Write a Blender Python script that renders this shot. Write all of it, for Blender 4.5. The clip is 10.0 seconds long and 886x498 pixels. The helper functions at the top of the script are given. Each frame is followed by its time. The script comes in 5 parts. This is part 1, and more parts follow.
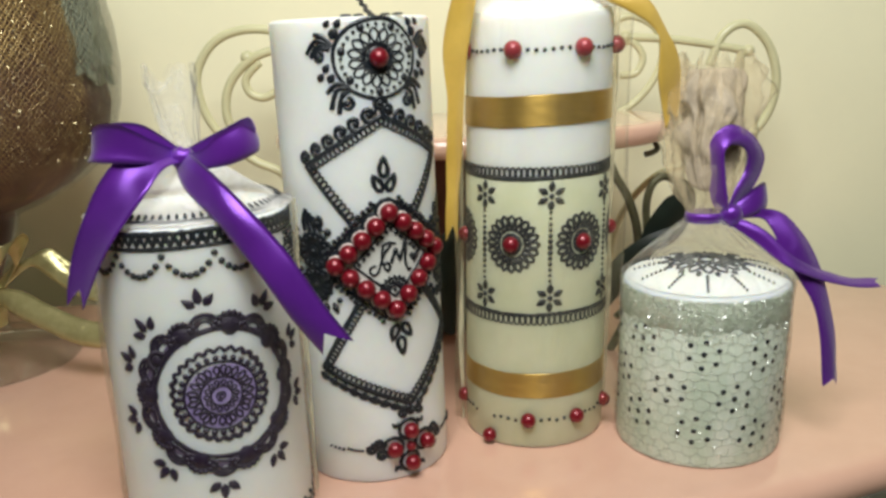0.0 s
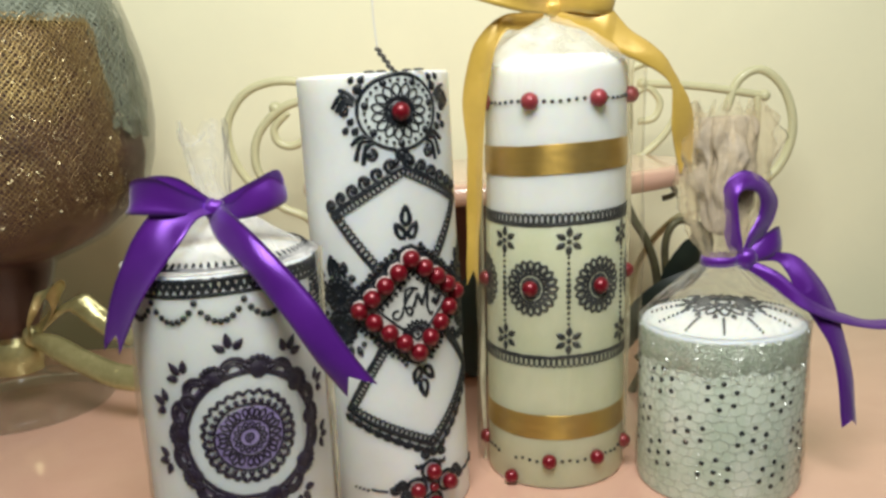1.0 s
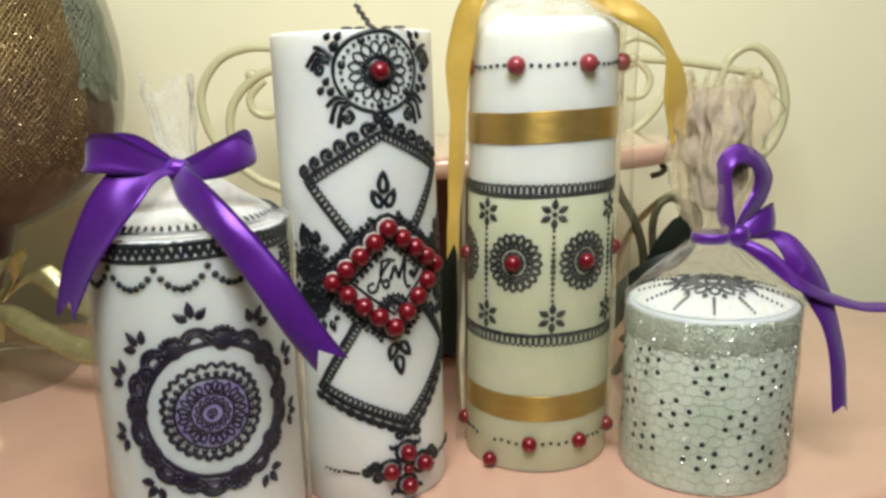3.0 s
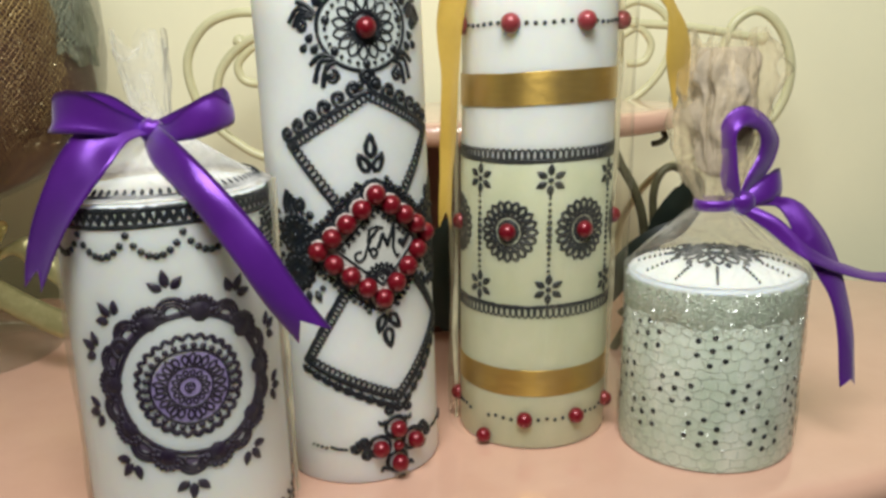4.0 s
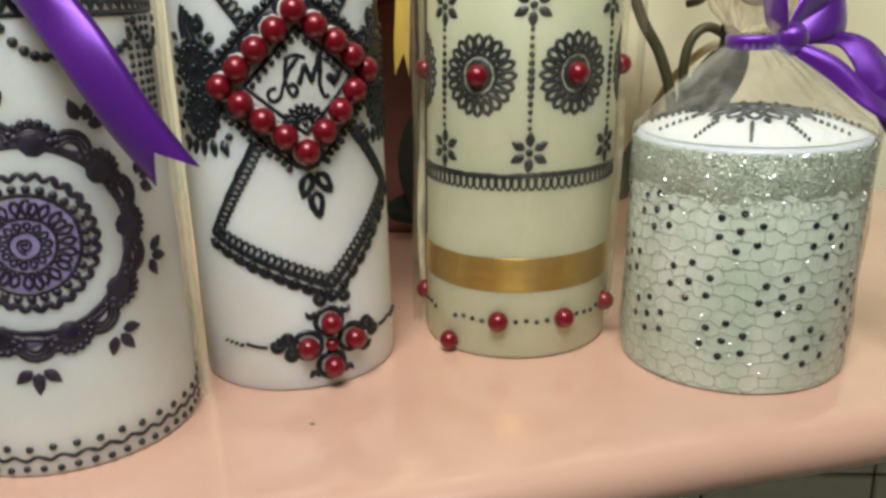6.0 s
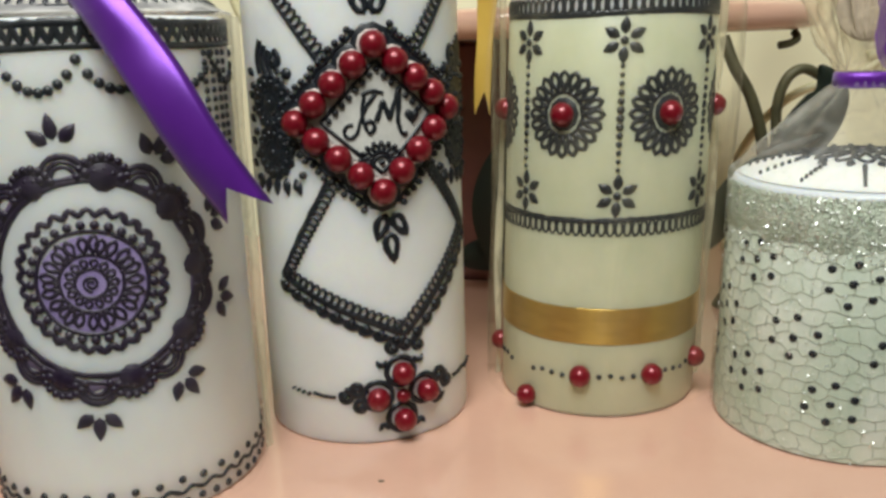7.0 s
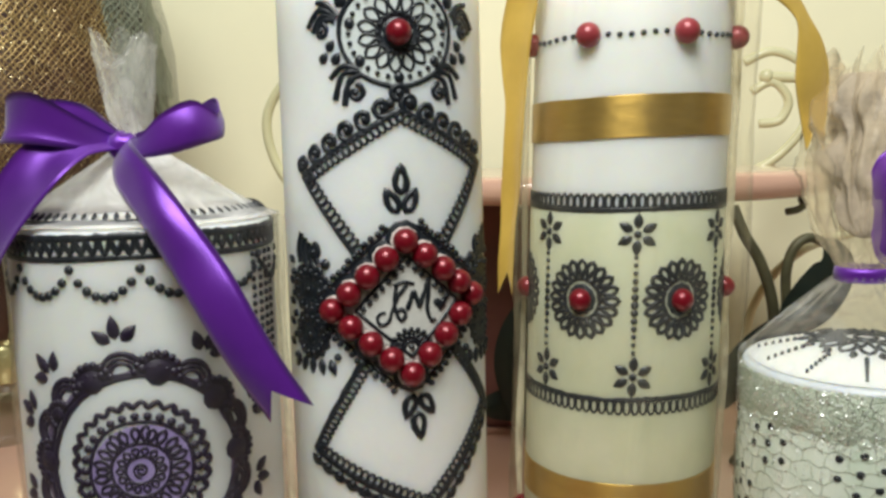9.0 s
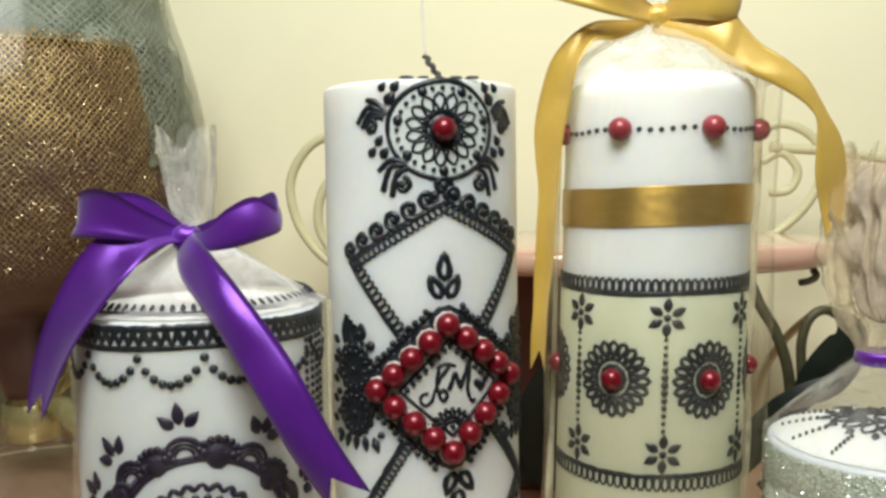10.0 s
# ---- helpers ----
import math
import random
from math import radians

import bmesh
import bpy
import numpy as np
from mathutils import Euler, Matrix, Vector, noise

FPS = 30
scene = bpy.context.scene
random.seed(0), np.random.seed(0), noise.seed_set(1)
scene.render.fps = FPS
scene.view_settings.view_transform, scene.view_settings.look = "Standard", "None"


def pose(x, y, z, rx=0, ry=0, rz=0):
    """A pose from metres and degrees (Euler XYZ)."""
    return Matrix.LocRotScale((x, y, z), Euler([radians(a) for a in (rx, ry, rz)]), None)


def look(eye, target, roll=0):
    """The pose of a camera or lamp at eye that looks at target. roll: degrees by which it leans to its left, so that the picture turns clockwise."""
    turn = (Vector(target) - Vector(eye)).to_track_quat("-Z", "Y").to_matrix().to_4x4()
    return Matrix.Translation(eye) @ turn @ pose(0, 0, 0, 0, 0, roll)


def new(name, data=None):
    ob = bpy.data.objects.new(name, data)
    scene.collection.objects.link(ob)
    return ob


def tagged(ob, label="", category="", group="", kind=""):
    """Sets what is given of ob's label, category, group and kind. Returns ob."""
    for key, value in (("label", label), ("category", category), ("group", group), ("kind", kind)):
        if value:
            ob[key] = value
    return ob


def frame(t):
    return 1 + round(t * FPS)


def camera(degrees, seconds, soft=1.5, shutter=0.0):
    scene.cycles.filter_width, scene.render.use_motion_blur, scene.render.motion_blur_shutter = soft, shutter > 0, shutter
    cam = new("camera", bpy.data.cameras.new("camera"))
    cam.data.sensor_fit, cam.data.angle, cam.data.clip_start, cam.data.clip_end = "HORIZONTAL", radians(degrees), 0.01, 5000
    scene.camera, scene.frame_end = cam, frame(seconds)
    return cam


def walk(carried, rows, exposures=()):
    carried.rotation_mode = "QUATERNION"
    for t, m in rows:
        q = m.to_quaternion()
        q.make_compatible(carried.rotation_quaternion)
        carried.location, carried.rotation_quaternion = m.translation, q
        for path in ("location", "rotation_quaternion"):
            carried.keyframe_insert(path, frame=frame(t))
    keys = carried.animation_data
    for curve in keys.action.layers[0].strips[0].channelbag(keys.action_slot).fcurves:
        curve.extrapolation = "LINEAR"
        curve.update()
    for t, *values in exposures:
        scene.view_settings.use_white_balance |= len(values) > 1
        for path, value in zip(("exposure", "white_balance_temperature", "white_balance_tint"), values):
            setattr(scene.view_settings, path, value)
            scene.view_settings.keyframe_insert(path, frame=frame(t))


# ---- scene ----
cam = camera(55.2, 10.0, soft=3.0)
METRES, EYE, TILT, LEAN, TURN = 0.26, 0.22456, -14.303, 2.384, 0.0
ROWS = [
    (0.0, 0.0, 0.0, 0.0, 0.0, 0.0, -0.0),
    (0.5, -0.0012, -0.0475, 0.005, 1.02, 1.64, 0.05),
    (1.0, 0.0108, -0.0532, 0.0079, 1.77, 2.75, 0.33),
    (1.5, 0.0155, -0.0481, 0.008, 2.07, 2.71, 0.36),
    (2.0, 0.0114, -0.0133, 0.0006, 1.78, 1.75, -0.09),
    (2.5, 0.0129, 0.026, -0.0194, 0.97, 1.55, -0.7),
    (2.7, 0.0119, 0.0292, -0.0136, 0.58, 1.66, -0.82),
    (3.8, 0.0317, 0.0619, -0.0357, 0.73, 1.83, -0.47),
    (4.0, 0.0314, 0.1044, -0.0343, 0.56, 0.34, -0.6),
    (4.5, 0.0512, 0.2073, -0.051, 0.73, -2.34, -0.85),
    (5.0, 0.0739, 0.3104, -0.0866, 1.02, -3.86, -1.08),
    (5.2, 0.1181, 0.364, -0.1228, 0.95, -4.25, -0.87),
    (6.3, 0.1867, 0.4728, -0.1812, 5.78, -2.59, -2.41),
    (6.5, 0.1743, 0.484, -0.1889, 6.59, -2.0, -2.71),
    (7.0, 0.1565, 0.5271, -0.1813, 8.53, -0.17, -2.78),
    (7.5, 0.1533, 0.5173, -0.1394, 9.61, 1.84, -3.04),
    (8.0, 0.1598, 0.4849, -0.1009, 9.82, 3.85, -3.43),
    (8.5, 0.1646, 0.462, -0.0798, 9.81, 5.48, -3.46),
    (9.0, 0.1549, 0.4398, -0.0749, 9.8, 6.66, -3.57),
    (9.5, 0.1409, 0.4069, -0.0469, 9.82, 7.97, -3.57),
    (10.0, 0.0982, 0.3609, -0.021, 9.44, 9.24, -3.89),
]
walk(cam, [(t, pose(0, 0, EYE, TILT, LEAN, TURN) @ pose(METRES * x, METRES * y, METRES * z, 90 + pitch, roll, yaw)) for t, x, y, z, yaw, pitch, roll in ROWS])

# ---- world and light ----
world = bpy.data.worlds.new("world")
scene.world = world
world.use_nodes = True
world.node_tree.nodes["Background"].inputs[0].default_value = (1.0, 0.93, 0.8, 1)
world.node_tree.nodes["Background"].inputs[1].default_value = 0.1


def area_lamp(name, eye, target, size, watts, colour):
    data = bpy.data.lights.new(name, "AREA")
    data.shape, data.size, data.energy, data.color = "DISK", size, watts, colour
    lamp = new(name, data)
    lamp.matrix_world = look(eye, target)
    return lamp


area_lamp("room_lamp", (0.0, -0.05, 0.86), (0.02, 0.80, 0.38), 0.50, 11.8, (0.96, 0.985, 0.955))

# ---- materials ----


def material(name, base, rough=0.5, metal=0.0, vary=0.0, scale=40.0, bump=0.0, bump_scale=200.0, coat=0.0, sss=0.0, tint=None, sheen=0.0, stretch=(1, 1, 1), spec=0.5):
    m = bpy.data.materials.new(name)
    m.use_nodes = True
    nt = m.node_tree
    b = nt.nodes["Principled BSDF"]
    b.inputs["Base Color"].default_value = (*base, 1)
    b.inputs["Roughness"].default_value = rough
    b.inputs["Metallic"].default_value = metal
    b.inputs["Coat Weight"].default_value = coat
    b.inputs["Coat Roughness"].default_value = 0.08
    b.inputs["Sheen Weight"].default_value = sheen
    b.inputs["Specular IOR Level"].default_value = spec
    if sss:
        b.inputs["Subsurface Weight"].default_value = sss
        b.inputs["Subsurface Radius"].default_value = (1.0, 0.8, 0.55)
        b.inputs["Subsurface Scale"].default_value = 0.014
    co = nt.nodes.new("ShaderNodeTexCoord")
    mp = nt.nodes.new("ShaderNodeMapping")
    mp.inputs["Scale"].default_value = stretch
    nt.links.new(co.outputs["Object"], mp.inputs["Vector"])
    if vary:
        n = nt.nodes.new("ShaderNodeTexNoise")
        n.inputs["Scale"].default_value = scale
        n.inputs["Detail"].default_value = 6
        n.inputs["Roughness"].default_value = 0.65
        nt.links.new(mp.outputs[0], n.inputs["Vector"])
        ramp = nt.nodes.new("ShaderNodeValToRGB")
        ramp.color_ramp.elements[0].position, ramp.color_ramp.elements[1].position = 0.3, 0.72
        low = tint or tuple(c * (1 - vary) for c in base)
        ramp.color_ramp.elements[0].color = (*low, 1)
        ramp.color_ramp.elements[1].color = (*base, 1)
        nt.links.new(n.outputs["Fac"], ramp.inputs[0])
        nt.links.new(ramp.outputs[0], b.inputs["Base Color"])
        rr = nt.nodes.new("ShaderNodeMapRange")
        rr.inputs["To Min"].default_value, rr.inputs["To Max"].default_value = rough * 0.8, min(1, rough * 1.25)
        nt.links.new(n.outputs["Fac"], rr.inputs["Value"])
        nt.links.new(rr.outputs[0], b.inputs["Roughness"])
    if bump:
        n2 = nt.nodes.new("ShaderNodeTexNoise")
        n2.inputs["Scale"].default_value = bump_scale
        n2.inputs["Detail"].default_value = 4
        nt.links.new(mp.outputs[0], n2.inputs["Vector"])
        bp = nt.nodes.new("ShaderNodeBump")
        bp.inputs["Strength"].default_value = bump
        bp.inputs["Distance"].default_value = 0.002
        nt.links.new(n2.outputs["Fac"], bp.inputs["Height"])
        nt.links.new(bp.outputs[0], b.inputs["Normal"])
    return m


def satin(name, base, dark, metal=0.45):
    """Woven satin ribbon: a fine thread bump and a broad silky gloss."""
    m = material(name, base, 0.34, metal, 0.35, 30.0, 0.0, sheen=0.3, tint=dark)
    nt = m.node_tree
    b = nt.nodes["Principled BSDF"]
    b.inputs["Anisotropic"].default_value = 0.7
    b.inputs["Specular IOR Level"].default_value = 0.8
    co = nt.nodes.new("ShaderNodeTexCoord")
    w = nt.nodes.new("ShaderNodeTexWave")
    w.inputs["Scale"].default_value = 900
    w.inputs["Distortion"].default_value = 1.0
    nt.links.new(co.outputs["Object"], w.inputs["Vector"])
    bp = nt.nodes.new("ShaderNodeBump")
    bp.inputs["Strength"].default_value, bp.inputs["Distance"].default_value = 0.12, 0.0004
    nt.links.new(w.outputs["Fac"], bp.inputs["Height"])
    nt.links.new(bp.outputs[0], b.inputs["Normal"])
    return m


def film(name, veil, tone, rough=0.12, bump=0.5, gloss=0.12, scale=55, tall=0.35):
    """Clear wrapping film: see-through, with a faint milky veil and creased gloss."""
    m = bpy.data.materials.new(name)
    m.use_nodes = True
    nt = m.node_tree
    nt.nodes.clear()
    out = nt.nodes.new("ShaderNodeOutputMaterial")
    clear = nt.nodes.new("ShaderNodeBsdfTransparent")
    clear.inputs[0].default_value = (0.985, 0.98, 0.965, 1)
    shine = nt.nodes.new("ShaderNodeBsdfGlossy")
    shine.inputs["Roughness"].default_value = rough
    haze = nt.nodes.new("ShaderNodeBsdfDiffuse")
    haze.inputs[0].default_value = (*tone, 1)
    trans = nt.nodes.new("ShaderNodeBsdfTranslucent")
    trans.inputs[0].default_value = (*tone, 1)
    co = nt.nodes.new("ShaderNodeTexCoord")
    mp = nt.nodes.new("ShaderNodeMapping")
    mp.inputs["Scale"].default_value = (1, 1, tall)
    nt.links.new(co.outputs["Object"], mp.inputs[0])
    n = nt.nodes.new("ShaderNodeTexNoise")
    n.inputs["Scale"].default_value, n.inputs["Detail"].default_value = scale, 5
    n.inputs["Distortion"].default_value = 1.2
    nt.links.new(mp.outputs[0], n.inputs["Vector"])
    bp = nt.nodes.new("ShaderNodeBump")
    bp.inputs["Strength"].default_value, bp.inputs["Distance"].default_value = bump, 0.004
    nt.links.new(n.outputs["Fac"], bp.inputs["Height"])
    nt.links.new(bp.outputs[0], shine.inputs["Normal"])
    lw = nt.nodes.new("ShaderNodeLayerWeight")
    lw.inputs["Blend"].default_value = gloss
    nt.links.new(bp.outputs[0], lw.inputs["Normal"])
    both = nt.nodes.new("ShaderNodeMixShader")
    nt.links.new(haze.outputs[0], both.inputs[1])
    nt.links.new(trans.outputs[0], both.inputs[2])
    ramp = nt.nodes.new("ShaderNodeMapRange")
    ramp.inputs["From Min"].default_value, ramp.inputs["From Max"].default_value = 0.45, 0.75
    ramp.inputs["To Min"].default_value, ramp.inputs["To Max"].default_value = veil * 0.5, min(1, veil * 2)
    nt.links.new(n.outputs["Fac"], ramp.inputs["Value"])
    m1 = nt.nodes.new("ShaderNodeMixShader")
    nt.links.new(ramp.outputs[0], m1.inputs[0])
    nt.links.new(clear.outputs[0], m1.inputs[1])
    nt.links.new(both.outputs[0], m1.inputs[2])
    m2 = nt.nodes.new("ShaderNodeMixShader")
    thin = nt.nodes.new("ShaderNodeMath")
    thin.operation = "MULTIPLY"
    thin.inputs[1].default_value = 0.45
    nt.links.new(lw.outputs["Fresnel"], thin.inputs[0])
    nt.links.new(thin.outputs[0], m2.inputs[0])
    nt.links.new(m1.outputs[0], m2.inputs[1])
    nt.links.new(shine.outputs[0], m2.inputs[2])
    nt.links.new(m2.outputs[0], out.inputs[0])
    return m


def glass(name, tone=(0.975, 0.985, 0.975)):
    m = bpy.data.materials.new(name)
    m.use_nodes = True
    nt = m.node_tree
    nt.nodes.clear()
    out = nt.nodes.new("ShaderNodeOutputMaterial")
    clear = nt.nodes.new("ShaderNodeBsdfTransparent")
    clear.inputs[0].default_value = (*tone, 1)
    shine = nt.nodes.new("ShaderNodeBsdfGlossy")
    shine.inputs["Roughness"].default_value = 0.12
    lw = nt.nodes.new("ShaderNodeLayerWeight")
    lw.inputs["Blend"].default_value = 0.24
    mix = nt.nodes.new("ShaderNodeMixShader")
    thin = nt.nodes.new("ShaderNodeMath")
    thin.operation = "MULTIPLY"
    thin.inputs[1].default_value = 0.6
    nt.links.new(lw.outputs["Fresnel"], thin.inputs[0])
    nt.links.new(thin.outputs[0], mix.inputs[0])
    nt.links.new(clear.outputs[0], mix.inputs[1])
    nt.links.new(shine.outputs[0], mix.inputs[2])
    nt.links.new(mix.outputs[0], out.inputs[0])
    return m


WAX = material("white_wax", (0.82, 0.835, 0.805), 0.42, 0, 0.06, 60, 0.05, 350, sss=0.7)
# Ivory tint, darkened further to put the shade on the lower body into colour.
IVORY_SHADED = material("shaded_ivory_wax", (0.62, 0.62, 0.45), 0.42, 0, 0.08, 35, 0.05, 350, sss=0.6, tint=(0.52, 0.54, 0.36))
WAX_GREEN = material("pale_green_wax", (0.86, 0.87, 0.78), 0.4, 0, 0.3, 38, 0.15, 300, sss=0.15, tint=(0.50, 0.60, 0.46), stretch=(1, 1, 0.4))
PAINT = material("black_relief_paint", (0.010, 0.014, 0.020), 0.38, 0, 0.3, 300, 0.1, 900)
PAINT_VIOLET = material("violet_black_paint", (0.022, 0.012, 0.036), 0.45, 0, 0.4, 200, 0.1, 900)
LILAC = material("lilac_wash", (0.40, 0.32, 0.58), 0.5, 0, 0.25, 150, tint=(0.25, 0.18, 0.43), sss=0.1)
VIOLET_WASH = material("violet_grey_wash", (0.17, 0.13, 0.22), 0.5, 0, 0.3, 120, tint=(0.09, 0.06, 0.12))
GLAZE = material("grey_green_glaze", (0.72, 0.77, 0.73), 0.45, 0, 0.12, 90, 0.05, 350, sss=0.3)
# Pale wax turned pinker: the pearls' red reflection is put into the colour.
SEAT = material("reflection_tinted_wax", (0.74, 0.66, 0.60), 0.45, 0, 0.12, 200, 0.1, 700)
PLAQUE = material("grey_wax_plaque", (0.66, 0.66, 0.61), 0.5, 0, 0.15, 200, 0.1, 700)
PEARL = material("red_pearl", (0.21, 0.004, 0.014), 0.3, 0.25, 0.15, 300, coat=0.25)
# Paler copy of the red pearl, with the film's haze painted into its colour.
PEARL_HAZED = material("film_hazed_red_pearl", (0.36, 0.05, 0.06), 0.34, 0.15, 0.15, 300, coat=0.2)
PURPLE = satin("purple_satin", (0.155, 0.013, 0.39), (0.105, 0.008, 0.28))
GOLD = satin("gold_satin", (0.76, 0.51, 0.10), (0.60, 0.38, 0.06), 0.2)
GOLD_BAND = material("gold_ribbon", (0.56, 0.36, 0.08), 0.36, 0.75, 0.25, 90, 0.08, 500, stretch=(1, 1, 3))
tangent = GOLD_BAND.node_tree.nodes.new("ShaderNodeTangent")
tangent.direction_type, tangent.axis = "RADIAL", "Z"
GOLD_BAND.node_tree.links.new(tangent.outputs[0], GOLD_BAND.node_tree.nodes["Principled BSDF"].inputs["Tangent"])
GOLD_BAND.node_tree.nodes["Principled BSDF"].inputs["Anisotropic"].default_value = 0.85
GOLD_BAND.node_tree.nodes["Principled BSDF"].inputs["Anisotropic Rotation"].default_value = 0.25
FILM_CLEAR = film("clear_film", 0.035, (0.9, 0.88, 0.8))
FILM_WARM = film("warm_film", 0.07, (0.92, 0.84, 0.62), 0.22, 0.5, 0.07, 40)
FILM_MILK = film("milky_film", 0.8, (0.95, 0.93, 0.91), 0.2, 0.4, 0.05, 45)
FILM_SOFT = film("soft_film", 0.5, (0.94, 0.93, 0.89), 0.18, 0.4, 0.10, 30, 0.9)
FILM_WHITE = film("bright_film", 0.26, (0.95, 0.95, 0.92), 0.10, 0.8, 0.24, 42, 0.8)
FILM_SEAM = film("seam_film", 0.6, (0.93, 0.88, 0.68), 0.2, 0.5, 0.1, 60)
TULLE_FILM = film("thin_tulle", 0.5, (0.42, 0.45, 0.35), 0.5, 0.5, 0.05, 120)
FILM_PLEAT = film("pleated_film", 0.12, (0.95, 0.93, 0.87), 0.14, 0.9, 0.03, 80)
FILM_BEIGE = film("crumpled_film", 0.26, (0.74, 0.63, 0.44), 0.16, 0.9, 0.12, 75)
TISSUE = material("beige_tissue", (0.54, 0.45, 0.33), 0.8, 0, 0.5, 60, 0.6, 160, tint=(0.20, 0.16, 0.12))
PINK = material("peach_glaze", (0.74, 0.455, 0.345), 0.22, 0, 0.10, 14, 0.02, 60, coat=0.9, tint=(0.68, 0.405, 0.30))
WALL = material("cream_wall_paint", (0.92, 0.88, 0.62), 0.75, 0, 0.06, 6, 0.06, 120)
# Mid tone of the unseen room shell, chosen to limit its bounced light.
WALL_UNSEEN = material("unseen_wall_tone", (0.48, 0.48, 0.41), 0.8, 0, 0.06, 4)
TILE = material("white_tile", (0.84, 0.86, 0.80), 0.25, 0, 0.1, 20)
GROUT_FLOOR = material("grey_floor", (0.42, 0.40, 0.35), 0.6, 0, 0.2, 8)
GROUT = material("dark_grout", (0.12, 0.12, 0.10), 0.9, 0, 0.3, 80)
CREAM_METAL = material("cream_enamel", (0.66, 0.63, 0.38), 0.4, 0, 0.12, 50, coat=0.2)
IRON = material("olive_dark_iron", (0.13, 0.12, 0.06), 0.5, 0.2, 0.4, 60, tint=(0.06, 0.055, 0.03))
LEAF = material("dark_green_leaf", (0.010, 0.020, 0.014), 0.45, 0, 0.4, 60)
# Peach of the stand, with the shade under the shelf put into it.
PEACH_SHADED = material("shaded_peach_panel", (0.16, 0.055, 0.04), 0.5, 0, 0.3, 40, tint=(0.10, 0.03, 0.025))
GLASS = glass("clear_glass")
NET_GOLD = material("gold_net", (0.64, 0.46, 0.17), 0.35, 0.45, 0.5, 14, tint=(0.19, 0.105, 0.045))
NET_GREEN = material("grey_green_tulle", (0.36, 0.39, 0.31), 0.6, 0.1, 0.4, 70, tint=(0.20, 0.22, 0.16))
PLUM = material("plum_brown_wax", (0.060, 0.024, 0.022), 0.5, 0, 0.6, 22, 0.3, 90, tint=(0.11, 0.055, 0.035))
GOLD_FOIL = material("olive_gold_foil", (0.54, 0.49, 0.24), 0.25, 0.5, 0.4, 90, 0.5, 90, tint=(0.34, 0.30, 0.13))
SPARK = material("silver_glitter", (0.95, 0.96, 0.94), 0.42, 1.0)
SPARK_GOLD = material("gold_glitter", (0.93, 0.80, 0.48), 0.4, 1.0)
NETLINE = material("grey_net_thread", (0.52, 0.57, 0.45), 0.6, 0, 0.5, 60)
GLITTER_BAND = material("grey_green_glitter", (0.74, 0.79, 0.67), 0.4, 0.1, 0.5, 260, 0.5, 900, tint=(0.44, 0.53, 0.40))
WICK = material("waxed_wick", (0.06, 0.055, 0.05), 0.7, 0, 0.4, 400)
THREAD = material("white_thread", (0.75, 0.72, 0.64), 0.6)

# ---- helpers for meshes ----


def mesh_of(name, verts, faces, mat, smooth=True):
    me = bpy.data.meshes.new(name)
    me.from_pydata([tuple(v) for v in verts], [], faces)
    me.materials.append(mat)
    if smooth:
        me.polygons.foreach_set("use_smooth", [True] * len(me.polygons))
    me.update()
    return me


def part(name, verts, faces, mat, parent, label="", smooth=True):
    ob = new(name, mesh_of(name, verts, faces, mat, smooth))
    ob.parent = parent
    if label:
        ob["label"] = label
    return ob


def thing(name, place, label, category, group=""):
    ob = new(name)
    ob.location = place
    ob.empty_display_size = 0.01
    return tagged(ob, label, category, group)


def spline(points, steps, closed=False):
    """Catmull-Rom through control points of any dimension."""
    p = np.array(points, float)
    n = len(p)
    out = []
    for i in range(n if closed else n - 1):
        if closed:
            a, b, c, d = p[i - 1], p[i], p[(i + 1) % n], p[(i + 2) % n]
        else:
            a, b, c, d = p[max(i - 1, 0)], p[i], p[i + 1], p[min(i + 2, n - 1)]
        for k in range(steps):
            u = k / steps
            out.append(0.5 * (2 * b + (c - a) * u + (2 * a - 5 * b + 4 * c - d) * u ** 2 + (3 * b - a - 3 * c + d) * u ** 3))
    if not closed:
        out.append(p[-1])
    return np.array(out)


def lathe(profile, segs=64, wobble=None, close_top=False, close_bottom=False):
    """Surface of revolution about z; wobble(angle, radius, z) gives a new radius."""
    verts, faces = [], []
    for r, z in profile:
        for k in range(segs):
            a = 2 * math.pi * k / segs
            q = wobble(a, r, z) if wobble else r
            verts.append((q * math.sin(a), -q * math.cos(a), z))
    for i in range(len(profile) - 1):
        for k in range(segs):
            k2 = (k + 1) % segs
            faces.append((i * segs + k, i * segs + k2, (i + 1) * segs + k2, (i + 1) * segs + k))
    if close_bottom:
        faces.append(tuple(range(segs))[::-1])
    if close_top:
        faces.append(tuple(range((len(profile) - 1) * segs, len(profile) * segs)))
    return verts, faces


def tube(points, radius, sides=10, closed=False):
    p = np.array(points, float)
    n = len(p)
    verts, faces = [], []
    side = None
    for i in range(n):
        t = p[(i + 1) % n] - p[i - 1] if closed else p[min(i + 1, n - 1)] - p[max(i - 1, 0)]
        t = t / (np.linalg.norm(t) + 1e-12)
        if side is None:
            side = np.cross(t, (0.3, 0.2, 1.0))
        side = side - t * side.dot(t)
        side = side / (np.linalg.norm(side) + 1e-12)
        up = np.cross(t, side)
        r = radius(i / max(n - 1, 1)) if callable(radius) else radius
        for k in range(sides):
            a = 2 * math.pi * k / sides
            verts.append(p[i] + r * (math.cos(a) * side + math.sin(a) * up))
    for i in range(n if closed else n - 1):
        j = (i + 1) % n
        for k in range(sides):
            k2 = (k + 1) % sides
            faces.append((i * sides + k, i * sides + k2, j * sides + k2, j * sides + k))
    if not closed:
        faces.append(tuple(range(sides))[::-1])
        faces.append(tuple(range((n - 1) * sides, n * sides)))
    return verts, faces


